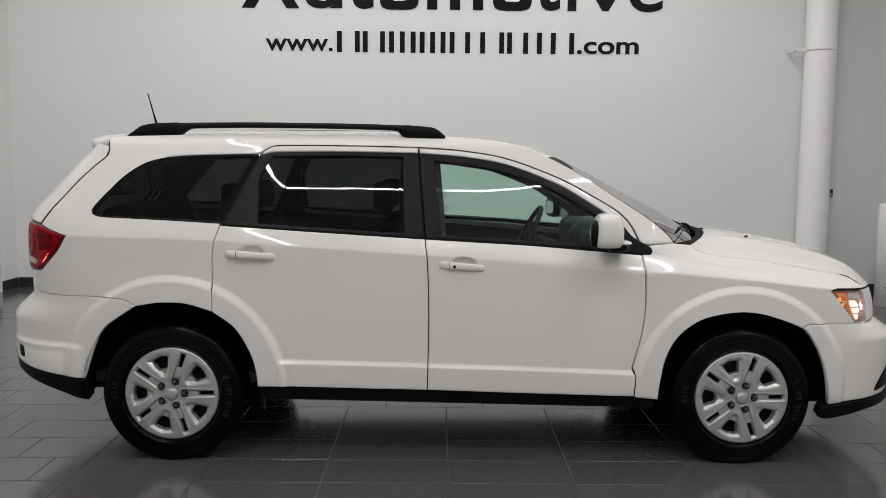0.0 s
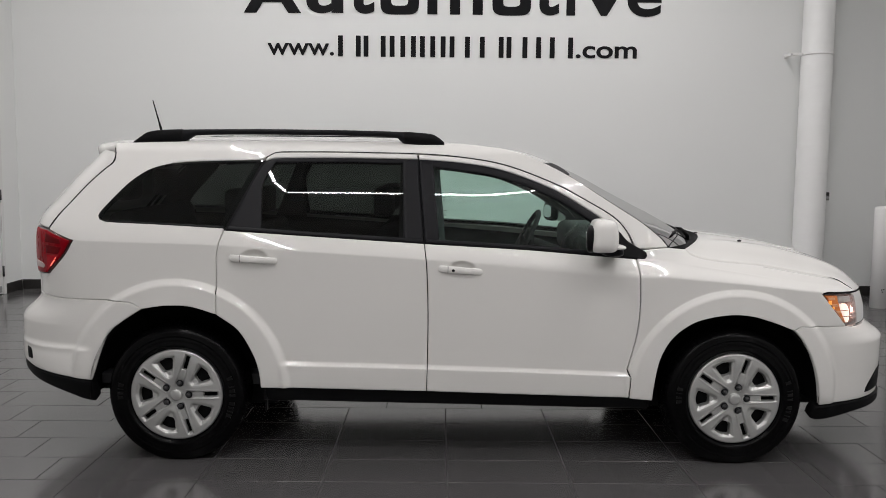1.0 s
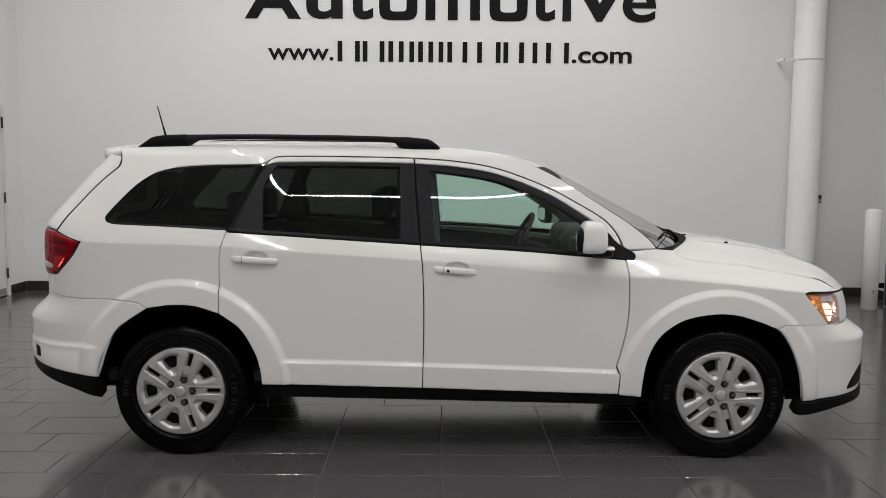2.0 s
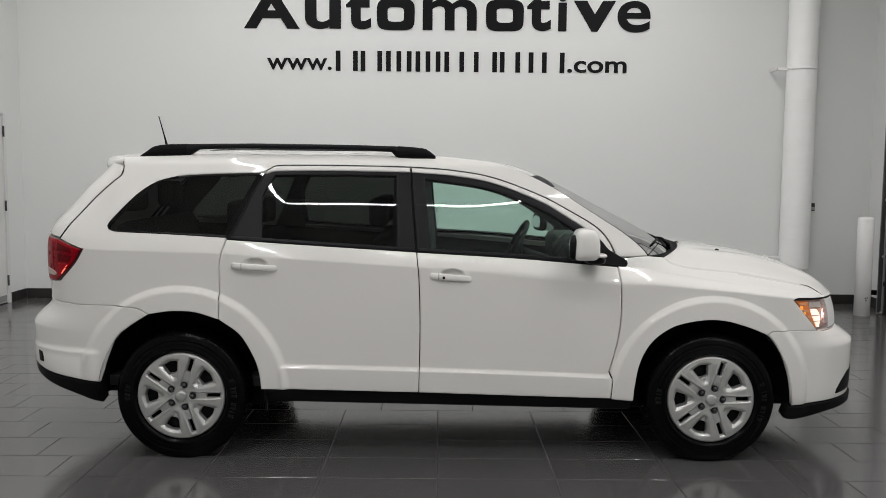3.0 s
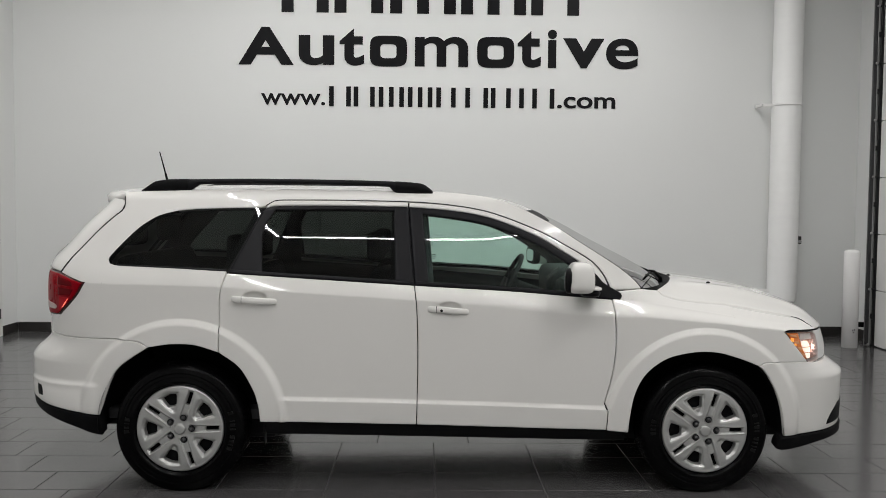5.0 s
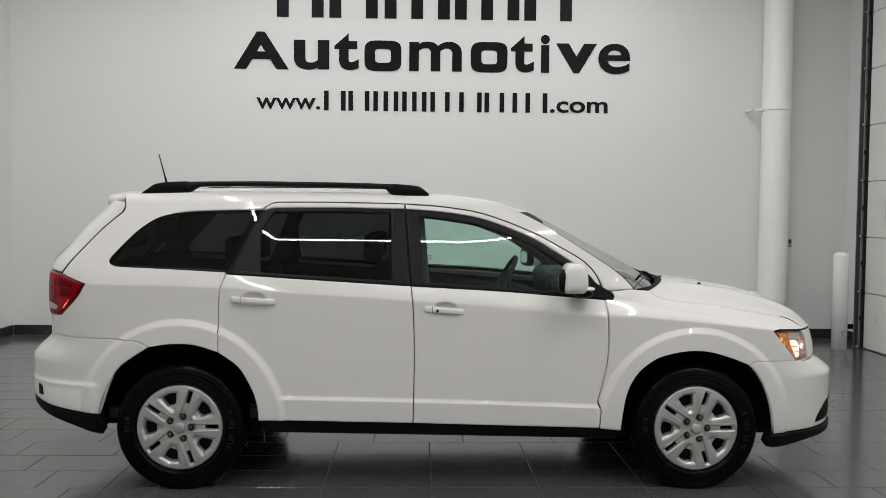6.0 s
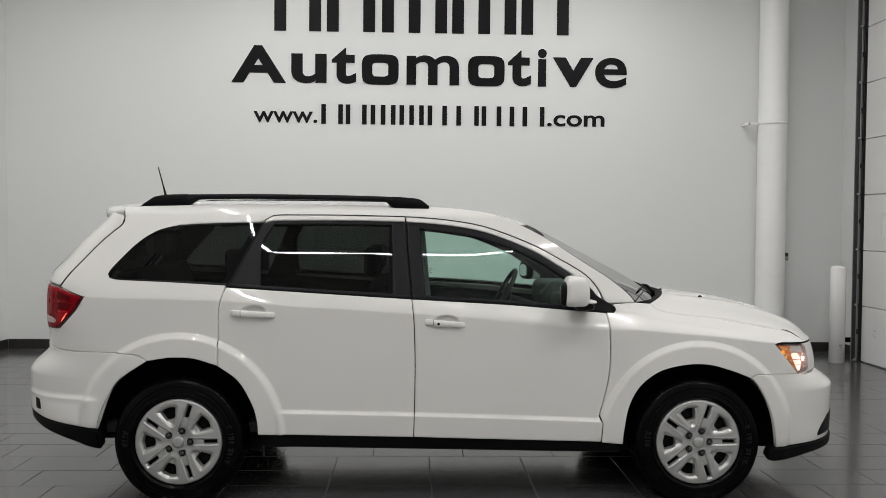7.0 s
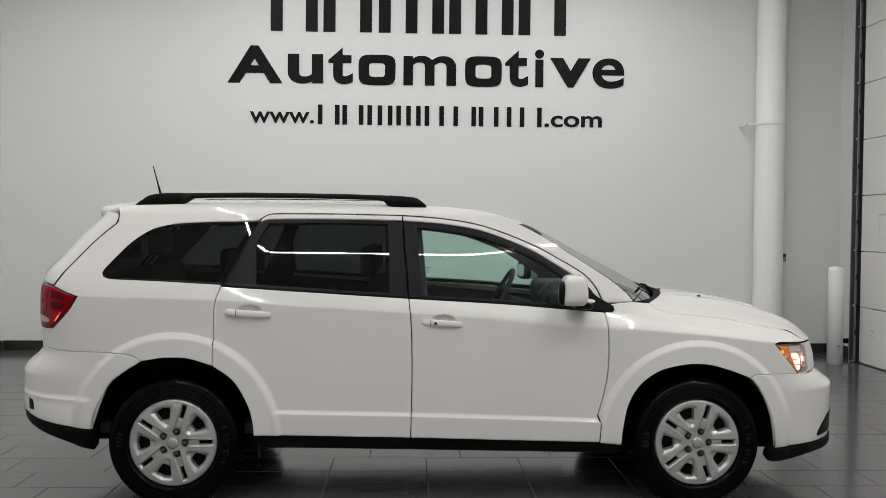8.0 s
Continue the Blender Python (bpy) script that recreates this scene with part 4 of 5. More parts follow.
both("door_pillar", r_pillar, BLACK_TRIM, rear_door, "satin black door pillar cover")
c_pillar = patch(L((-1.19, 1.206), (-1.0, 1.196)), L((-1.015, 1.558), (-0.945, 1.572)), L((-1.19, 1.206), (-1.116, 1.355), (-1.051, 1.494), (-1.015, 1.558)), L((-1.0, 1.196), (-1.012, 1.35), (-1.012, 1.448), (-0.945, 1.572)), 8, 24, off=-0.0015, g=0.0015)
both("door_pillar_rear", c_pillar, BLACK_TRIM, rear_door, "satin black door pillar cover")
r_belt = patch(L((-1.185, 1.204), (-0.735, 1.178), (-0.171, 1.146)), L((-1.178, 1.224), (-0.735, 1.199), (-0.172, 1.166)), L((-1.185, 1.204), (-1.178, 1.224)), L((-0.171, 1.146), (-0.172, 1.166)), 40, 4, off=0.004, g=0.001)
both("belt_trim", r_belt, BLACK_TRIM, rear_door, "black belt trim")
q_glass = patch(Line([(-1.846, 1.257), (-1.836, 1.2475), (-1.815, 1.241), (-1.79, 1.238)], [(-1.79, 1.238), (-1.5, 1.228), (-1.19, 1.216)]),
                Line([(-1.845, 1.286), (-1.829, 1.307), (-1.776, 1.370), (-1.708, 1.443), (-1.635, 1.497), (-1.574, 1.524), (-1.50, 1.541)], [(-1.50, 1.541), (-1.419, 1.549), (-1.3, 1.555), (-1.105, 1.561), (-1.022, 1.562)]),
                L((-1.846, 1.257), (-1.850, 1.270), (-1.845, 1.286)), L((-1.19, 1.216), (-1.122, 1.355), (-1.057, 1.494), (-1.022, 1.562)), 60, 18, off=-0.0025, roll=0.0, rim=0.0, g=0.0)
both("quarter_window", q_glass, PRIVACY_GLASS, car, "dark privacy window glass")
q_belt = patch(L((-1.812, 1.2405), (-1.79, 1.237), (-1.5, 1.226), (-1.198, 1.211)), L((-1.820, 1.2485), (-1.79, 1.246), (-1.5, 1.237), (-1.193, 1.224)), L((-1.812, 1.2405), (-1.820, 1.2485)), L((-1.198, 1.211), (-1.193, 1.224)), 30, 3, off=0.002, g=0.0005)
both("quarter_window_trim", q_belt, BLACK_TRIM, car, "black window trim")


# ---- handles and mirrors
def bar_handle(x0, z0, x1, z1):
    n, rings, verts, faces = 28, 14, [], []
    for i in range(n + 1):
        t = 0.5 - 0.5 * math.cos(math.pi * i / n)
        x, z = x0 + (x1 - x0) * t, z0 + (z1 - z0) * t
        e = max((1 - abs(2 * t - 1) ** 20) ** 0.5, 0.5) * (1 - 0.10 * smooth(0.3, 1.0, t))
        w = 0.885 + 0.012 + 0.02 * (1 - abs(2 * t - 1) ** 4)
        for k in range(rings):
            a = 2 * math.pi * k / rings
            verts.append((x, w + 0.011 * e * math.cos(a), z + 0.0185 * e * math.copysign(abs(math.sin(a)) ** 0.5, math.sin(a))))
    for i in range(n):
        for k in range(rings):
            faces.append((i * rings + k, i * rings + (k + 1) % rings, (i + 1) * rings + (k + 1) % rings, (i + 1) * rings + k))
    faces += [tuple(range(rings))[::-1], tuple(n * rings + k for k in range(rings))]
    for x, z in ((x0 + 0.02, z0), (x1 - 0.02, z1)):
        base = len(verts)
        w = 0.885
        verts += [(x + dx, w + dw, z + dz) for dw in (-0.01, 0.02) for dx, dz in ((-0.014, -0.012), (0.014, -0.012), (0.014, 0.012), (-0.014, 0.012))]
        faces += [tuple(base + k for k in f) for f in ((0, 1, 5, 4), (1, 2, 6, 5), (2, 3, 7, 6), (3, 0, 4, 7), (4, 5, 6, 7))]
    return verts, faces


for doors, x0, z0, x1, z1 in ((rear_door, -1.163, 1.066, -0.915, 1.052), (front_door, -0.104, 1.02, 0.138, 1.003)):
    both("door_handle", bar_handle(x0, z0, x1, z1), WHITE_PAINT, doors, "white door handle")
    t = 0.23
    ring = []
    for dx in (0.0, 0.003):
        for k in range(16):
            a = 2 * math.pi * k / 16
            ring.append((x0 + (x1 - x0) * t + dx, 0.897 + 0.02 * (1 - abs(2 * t - 1) ** 4) + 0.0112 * math.cos(a), z0 + (z1 - z0) * t + 0.0189 * math.copysign(abs(math.sin(a)) ** 0.5, math.sin(a))))
    both("handle_seam", (ring, [(k, (k + 1) % 16, 16 + (k + 1) % 16, 16 + k) for k in range(16)]), BLACK_TRIM, doors)
disc = []
for w, r in ((0.920, 0.0075), (0.9302, 0.0075), (0.9308, 0.006)):
    disc += [(-0.02 + r * math.cos(2 * math.pi * k / 14), w, 1.012 + r * math.sin(2 * math.pi * k / 14)) for k in range(14)]
both("key_lock", (disc, [(j * 14 + k, (j + 1) * 14 + k, (j + 1) * 14 + (k + 1) % 14, j * 14 + (k + 1) % 14) for j in range(2) for k in range(14)] + [tuple(28 + k for k in range(14))[::-1]]), BLACK_PLASTIC, front_door, "black key lock")


def rounded(cx, cw, cz, hx, hw, hz, p=3.2, n=28, cut=None):
    """A rounded block: a superellipsoid, which cut may reshape."""
    verts, faces = [], []
    f = lambda c: math.copysign(abs(c) ** (2 / p), c)
    for i in range(n // 2 + 1):
        a = math.pi * (i / (n // 2) - 0.5)
        for k in range(n):
            b = 2 * math.pi * k / n
            q = [cx + hx * f(math.cos(a)) * f(math.cos(b)), cw + hw * f(math.cos(a)) * f(math.sin(b)), cz + hz * f(math.sin(a))]
            verts.append(tuple(cut(*q) if cut else q))
    for i in range(n // 2):
        for k in range(n):
            faces.append((i * n + k, i * n + (k + 1) % n, (i + 1) * n + (k + 1) % n, (i + 1) * n + k))
    return verts, [q[::-1] for q in faces]


def mirror_shape(x, w, z):
    k = (z - 1.202) / 0.083
    x = 0.728 + (x - 0.728) * (1 - 0.13 * smooth(-0.2, 1.0, k)) + 0.010 * smooth(0, -1, k) * (x < 0.728) * -1
    return x - 0.05 * max(w - 0.98, 0), w, z
def mirror_turn(x, w, z):
    return x - 0.26 * (w - 0.975), w, z
both("side_mirror", rounded(0.728, 0.985, 1.202, 0.070, 0.105, 0.083, 4.2, 36, mirror_shape), WHITE_PAINT, front_door, "white painted door mirror")
both("mirror_lip", rounded(0.80, 0.985, 1.146, 0.036, 0.085, 0.011, 2.6, 20), WHITE_PAINT, front_door, "white lip under the mirror")
both("mirror_arm", rounded(0.79, 0.90, 1.112, 0.055, 0.075, 0.022, 3, 20), BLACK_TRIM, front_door, "black mirror arm")
both("mirror_bezel", rounded(0.656, 0.975, 1.186, 0.026, 0.104, 0.068, 3.4, 28, mirror_turn), BLACK_PLASTIC, front_door, "black mirror bezel")
both("mirror_face", rounded(0.6285, 0.968, 1.186, 0.003, 0.068, 0.046, 3.4, 24, mirror_turn), CHROME, front_door, "mirror glass")

for ob in bpy.data.objects:   # the far mirror stands a little further forward and higher
    if ob.name in ("side_mirror.001", "mirror_lip.001", "mirror_arm.001", "mirror_bezel.001", "mirror_face.001"):
        ob.location = (0.055, 0.0, 0.025)
bpy.data.objects["mirror_bezel"].location = (0.017, 0.0, 0.0)
bpy.data.objects["mirror_face"].location = (0.0196, 0.0, 0.0)

# ---- roof, screens, bonnet, tailgate
def sheet(fun, nu, nv, name, material, label="", parent=None, thick=0.0, reach=1.0):
    """A sheet over s in -1..1 across the car and t in 0..1 along it."""
    ss = [-1 + 2 * j / nu for j in range(nu + 1)]
    if reach > 1:
        ss = [-reach] + ss + [reach]
        nu += 2
    verts = [fun(s, i / nv) for i in range(nv + 1) for s in ss]
    faces = [(i * (nu + 1) + j, (i + 1) * (nu + 1) + j, (i + 1) * (nu + 1) + j + 1, i * (nu + 1) + j + 1) for i in range(nv) for j in range(nu)]
    ob = mesh_object(name, verts, faces, material, parent or car, label)
    if thick:
        mod = ob.modifiers.new("thickness", "SOLIDIFY")
        mod.thickness, mod.offset = thick, 0
    return ob


top_edge = L((-1.835, 1.643), (-1.55, 1.655), (-1.253, 1.663), (-0.613, 1.664), (-0.07, 1.66), (0.13, 1.647), (0.30, 1.62), (0.46, 1.558))
def roof_at(s, t, drop=0.0):
    u, z = top_edge.at(t)
    x, w = lift(u, z)
    k = 1 - abs(s) ** 2.6
    return (x + 0.10 * smooth(0.75, 1, t) * k - 0.06 * (1 - smooth(0, 0.15, t)) * k, -s * (w - 0.001), z + (0.006 + 0.030 * (1 - smooth(0.6, 0.95, t))) * k - drop)
sheet(roof_at, 40, 60, "roof", WHITE_PAINT, "white painted roof panel")
sheet(lambda s, t: roof_at(s * 0.93, 0.02 + t * 0.95, 0.045), 20, 30, "headliner", HEADLINER, "light grey headliner")
screen_edge = L((0.463, 1.557), (0.611, 1.480), (0.741, 1.397), (0.853, 1.326), (0.976, 1.246), (1.071, 1.169), (1.108, 1.127))
def screen_at(s, t):
    u, z = screen_edge.at(t)
    x, w = lift(u, z)
    k = 1 - abs(s) ** 2.2
    return (x + (0.10 + 0.17 * t) * k, -s * (w - 0.004), z + (0.006 - 0.012 * smooth(0.0, 0.4, t)) * k - 0.004)
sheet(screen_at, 32, 24, "windscreen", SCREEN_GLASS, "raked windscreen glass")
sheet(lambda s, t: tuple(np.array(screen_at(s, t * (0.02 + 0.24 * abs(s) ** 3 * (1 - abs(s) ** 16)))) + (0.001, 0.0, 0.0014)), 32, 3, "windscreen_band", BLACK_PLASTIC, "black band along the windscreen top")
for s in (-1, 1):
    tv, tf = tube([tuple(np.array(screen_at(s * 0.992, k / 16)) + (0.002, 0, 0.0015)) for k in range(17)], 0.003, 8)
    mesh_object("windscreen_seal", tv, tf, BLACK_TRIM, car, "black rubber windscreen seal")
hood_edge = L((1.208, 1.115), (1.243, 1.084), (1.351, 1.057), (1.616, 1.031), (1.812, 0.999), (2.023, 0.957), (2.084, 0.924), (2.118, 0.897))
hood_mid = fn([0, 0.1, 0.3, 0.5, 0.65, 0.8, 0.9, 1.0], [1.43, 1.52, 1.73, 1.92, 2.07, 2.23, 2.31, 2.36])
hood_mz = fn([1.43, 1.52, 1.69, 1.87, 2.06, 2.24, 2.32, 2.36], [1.150, 1.146, 1.128, 1.101, 1.050, 0.978, 0.924, 0.884])
def hood_at(s, t):
    skirt = abs(s) > 1
    s = min(max(s, -1), 1)
    u, z = hood_edge.at(0.004 + 0.992 * t)
    x, w = lift(u, z)
    k = 1 - abs(s) ** 2.5
    mx = hood_mid(t)
    ridge = 0.010 * math.exp(-((abs(s) - 0.62) / 0.10) ** 2) * smooth(0.0, 0.2, t) * (1 - smooth(0.75, 1, t))
    return (x + (mx - x) * (1 - abs(s) ** 2.2), -s * (w - 0.003), z + (hood_mz(mx) - z) * (1 - abs(s) ** 3.0) + ridge - (0.03 if skirt else 0))
sheet(hood_at, 72, 110, "bonnet", WHITE_PAINT, "white bonnet", reach=1.1)
for s in (-1, 1):   # the shut line between bonnet and wing
    tv, tf = tube([tuple(np.array(hood_at(s, 0.80 + 0.188 * k / 30)) + (0, -s * 0.0024, -0.0002)) for k in range(31)], [0.0006 + 0.0016 * smooth(0, 14, k) for k in range(31)], 6)
    mesh_object("bonnet_seam", tv, tf, STEEL_DARK, car, "dark shut line along the bonnet")
def dash_at(s, t):
    a = np.array(screen_at(s * 0.97, 0.985))
    return tuple(a + (np.array((0.78, a[1] * 0.94, 1.125)) - a) * t - np.array((0.0, 0.0, 0.012)))
sheet(dash_at, 24, 6, "dash_pad", DASH, "dark grey dashboard top")
def cowl_at(s, t):
    a, b = np.array(screen_at(s, 1.0 - 0.09 * (1 - abs(s) ** 4))), np.array(hood_at(s, 0.0))
    p = a + (b - a) * t
    p[2] -= 0.05 * math.sin(math.pi * t) ** 0.6 * (1 - abs(s) ** 24) - 0.003
    return tuple(p)
sheet(cowl_at, 60, 12, "cowl", BLACK_PLASTIC, "black plastic cowl below the windscreen")
for wy0, wy1 in ((0.80, 0.18), (0.10, -0.52)):
    pts = [screen_at(wy0 + (wy1 - wy0) * k / 8, 0.93 - 0.03 * math.sin(math.pi * k / 8)) for k in range(9)]
    tv, tf = tube([(x, y, z + 0.014) for x, y, z in pts], [0.005] + [0.007] * 7 + [0.005], 8)
    wiper = mesh_object("wiper", tv, tf, BLACK_PLASTIC, car, "black windscreen wiper")
    mid, root = np.array(pts[4]) + (0, 0, 0.024), np.array(cowl_at(wy1 + 0.06, 0.6)) + (0, 0, 0.03)
    tv, tf = tube([tuple(root - (0, 0, 0.04)), tuple(root), tuple(root * 0.4 + mid * 0.6 + (0, 0, 0.012)), tuple(mid)], [0.016, 0.013, 0.008, 0.006], 8)
    mesh_object("wiper_arm", tv, tf, BLACK_PLASTIC, wiper, "black wiper arm")
for nx, ny in ((1.60, -0.42), (1.44, -0.12)):
    nv_, nf_ = turned([(0.004, 0.0), (0.012, 0.0), (0.012, 0.006), (0.004, 0.010)], 12)
    nz = mesh_object("washer_nozzle", nv_, nf_, BLACK_PLASTIC, car, "black washer nozzle")
    nz.location = (nx, ny, 1.128 if nx > 1.5 else 1.147)

hatch_up = patch(L(U(-XS - 1, 1.215), U(-XS - 0.62, 1.213), (-2.140, 1.197)), L(U(-XS - 1, 1.62), (-1.9, 1.61), (-1.822, 1.60)), L(U(-XS - 1, 1.215), U(-XS - 1, 1.4), U(-XS - 1, 1.62)),
                 L((-2.140, 1.197), (-2.086, 1.269), (-2.012, 1.351), (-1.938, 1.432), (-1.864, 1.502), (-1.819, 1.540), (-1.810, 1.572), (-1.822, 1.60)), 40, 40, "rb", g=0.0022)
hatch_low = patch(L(U(-XS - 1, 0.873), U(-XS - 0.7, 0.863), U(-XS - 0.59, 0.855)), L(U(-XS - 1, 1.215), U(-XS - 0.59, 1.213)), L(U(-XS - 1, 0.873), U(-XS - 1, 1.215)), L(U(-XS - 0.59, 0.855), U(-XS - 0.62, 1.05), U(-XS - 0.59, 1.213)), 24, 16, "rb")
tailgate = wrapped("tailgate", [hatch_up, hatch_low], WHITE_PAINT, "white tailgate")
under_lamp = patch(L(U(-XS - 0.59, 0.8515), (-2.248, 0.849)), L(U(-XS - 0.585, 0.947), (-2.125, 0.957)), L(U(-XS - 0.59, 0.8515), U(-XS - 0.585, 0.947)), L((-2.248, 0.849), (-2.125, 0.957)), 10, 8, "", off=-0.0025, roll=0, rim=0)
both("corner_panel", under_lamp, WHITE_PAINT, car)
rw = patch(L(U(-XS - 1, 1.235), U(-XS - 0.72, 1.23)), L(U(-XS - 1, 1.575), U(-XS - 0.72, 1.55)), L(U(-XS - 1, 1.235), U(-XS - 1, 1.575)), L(U(-XS - 0.72, 1.23), U(-XS - 0.72, 1.55)), 16, 16, "rbt", off=0.004, rim=0.004)
v_, f_ = joined(rw)
n_ = len(v_)
mesh_object("rear_window", [(x, -w, z) for x, w, z in v_] + [(x, w, z) for x, w, z in v_], list(f_) + [tuple(k + n_ for k in f[::-1]) for f in f_], BLACK_TRIM, tailgate, "dark rear window")


seam = patch(L((-1.812, 1.565), (-1.806, 1.565)), L((-1.822, 1.622), (-1.816, 1.622)), L((-1.812, 1.565), (-1.811, 1.59), (-1.822, 1.622)), L((-1.806, 1.565), (-1.805, 1.59), (-1.816, 1.622)), 2, 8, off=0.002, rim=0.004, g=0)
both("tailgate_seam", seam, BLACK_TRIM, car)
seal = patch(L((-2.16, 1.196), (-2.115, 1.192)), L((-1.835, 1.60), (-1.79, 1.60)), L((-2.16, 1.196), (-2.106, 1.269), (-2.032, 1.351), (-1.958, 1.432), (-1.884, 1.502), (-1.838, 1.54), (-1.83, 1.572), (-1.835, 1.60)),
             L((-2.115, 1.192), (-2.06, 1.263), (-1.986, 1.345), (-1.912, 1.426), (-1.84, 1.495), (-1.795, 1.535), (-1.785, 1.57), (-1.79, 1.60)), 3, 30, off=-0.012, rim=0.0, g=0, roll=0)
gap_line = ((-2.140, 1.196), (-2.0845, 1.269), (-2.0105, 1.351), (-1.9365, 1.432), (-1.8625, 1.502), (-1.818, 1.540), (-1.810, 1.566))
strip = patch(L((-2.1435, 1.198), (-2.1365, 1.194)), L((-1.813, 1.566), (-1.807, 1.566)), L(*[(x - 0.003, z + 0.0012) for x, z in gap_line]), L(*[(x + 0.003, z - 0.0012) for x, z in gap_line]), 2, 60, off=0.0012, rim=0.006, g=0, roll=0)
both("tailgate_seam", strip, BLACK_TRIM, car)
both("tailgate_seal", seal, BLACK_PLASTIC, car, "black rubber tailgate seal")


def spoiler_piece():
    sec = [(0.0, 0.0), (0.08, 0.008), (0.145, 0.004), (0.165, -0.012), (0.16, -0.05), (0.10, -0.062), (0.0, -0.08)]
    n, verts, faces, m = 40, [], [], len(sec)
    for i in range(n + 1):
        s = -1 + 2 * i / n
        end = (1 - abs(s) ** 14) * 0.45 + 0.55
        x0, y0, z0 = roof_at(s * 0.985, 0.0)
        back = 0.47 + 0.67 * (1 - abs(s) ** 4)
        for a, b in sec:
            verts.append((x0 + 0.03 - a * back, y0, z0 - 0.006 + b * end - 0.13 * a))
    for i in range(n):
        for k in range(m - 1):
            faces.append((i * m + k, i * m + k + 1, (i + 1) * m + k + 1, (i + 1) * m + k))
    faces += [tuple(range(m))[::-1], tuple(n * m + k for k in range(m))]
    return verts, [q[::-1] for q in faces]
sv, sf = spoiler_piece()
mesh_object("spoiler", sv, sf, WHITE_PAINT, tailgate, "white roof spoiler")


# ---- roof rails and aerial
def rail_piece(xa=-1.745, xb=-0.07, grow=0.0):
    top = np.array([(-1.745, 1.650), (-1.70, 1.682), (-1.66, 1.705), (-1.57, 1.718), (-1.13, 1.727), (-0.945, 1.727), (-0.55, 1.724), (-0.294, 1.718), (-0.17, 1.71), (-0.12, 1.70), (-0.07, 1.664)])
    low = np.array([(-1.745, 1.640), (-1.6, 1.645), (-1.455, 1.657), (-1.42, 1.690), (-0.944, 1.698), (-0.33, 1.689), (-0.29, 1.657), (-0.07, 1.648)])
    a, sa = spline(top, 1)
    b, sb = spline(low, 1)
    n, verts, faces = 60, [], []
    for i in range(n + 1):
        x = xa + (xb - xa) * i / n
        zt, zl = np.interp(x, a[:, 0], a[:, 1]), np.interp(x, b[:, 0], b[:, 1])
        wm = 0.585 - 0.012 * ((x + 0.9) / 0.8) ** 2
        r, g = 0.006, grow
        zt, zl = zt + g * 0.6, zl - g * 0.4
        verts += [(x, wm + 0.02 + g, zl), (x, wm + 0.022 + g, zt - r), (x, wm + 0.014, zt), (x, wm - 0.014, zt), (x, wm - 0.022 - g, zt - r), (x, wm - 0.02 - g, zl)]
    for i in range(n):
        for k in range(6):
            faces.append((i * 6 + k, (i + 1) * 6 + k, (i + 1) * 6 + (k + 1) % 6, i * 6 + (k + 1) % 6))
    faces += [tuple(range(6)), tuple(n * 6 + k for k in range(6))[::-1]]
    return verts, faces
rails = both("roof_rail", rail_piece(), BLACK_TRIM, car, "black roof rail")
both("rail_foot", rail_piece(-1.742, -1.475, 0.003), BLACK_PLASTIC, rails, "black rail foot")
both("rail_foot", rail_piece(-0.285, -0.073, 0.003), BLACK_PLASTIC, rails, "black rail foot")
tv, tf = tube([(-1.675, -0.30, 1.68), (-1.68, -0.30, 1.722), (-1.695, -0.30, 1.78), (-1.725, -0.30, 1.893)], [0.016, 0.008, 0.0045, 0.003], 8)
mesh_object("aerial", tv, tf, BLACK_PLASTIC, car, "thin black roof aerial")


# ---- wheels
def rounded_poly(pts, r, n=5):
    out = []
    m = len(pts)
    for i in range(m):
        a, b, c = (np.array(pts[(i + k) % m], float) for k in (-1, 0, 1))
        d0, d1 = (a - b) / np.linalg.norm(a - b), (c - b) / np.linalg.norm(c - b)
        p0, p1 = b + d0 * r, b + d1 * r
        for t in np.linspace(0, 1, n):
            out.append(tuple((1 - t) ** 2 * p0 + 2 * t * (1 - t) * b + t * t * p1))
    return out


def polar(r, deg):
    return (r * math.cos(radians(deg)), r * math.sin(radians(deg)))


def inside(line, px, pz):
    """How far points lie inside a closed outline (negative outside)."""
    p = np.array(line)
    best, odd = np.full(px.shape, 9.0), np.zeros(px.shape, bool)
    for (ax, az), (bx, bz) in zip(p, np.roll(p, -1, axis=0)):
        dx, dz = bx - ax, bz - az
        t = np.clip(((px - ax) * dx + (pz - az) * dz) / (dx * dx + dz * dz + 1e-12), 0, 1)
        best = np.minimum(best, np.hypot(px - ax - t * dx, pz - az - t * dz))
        if abs(dz) > 1e-9:
            odd ^= ((az > pz) != (bz > pz)) & (px < ax + (pz - az) * dx / dz)
    return np.where(odd, best, -best)


def ramp(lo, hi, v):
    t = np.clip((v - lo) / (hi - lo), 0, 1)
    return t * t * (3 - 2 * t)


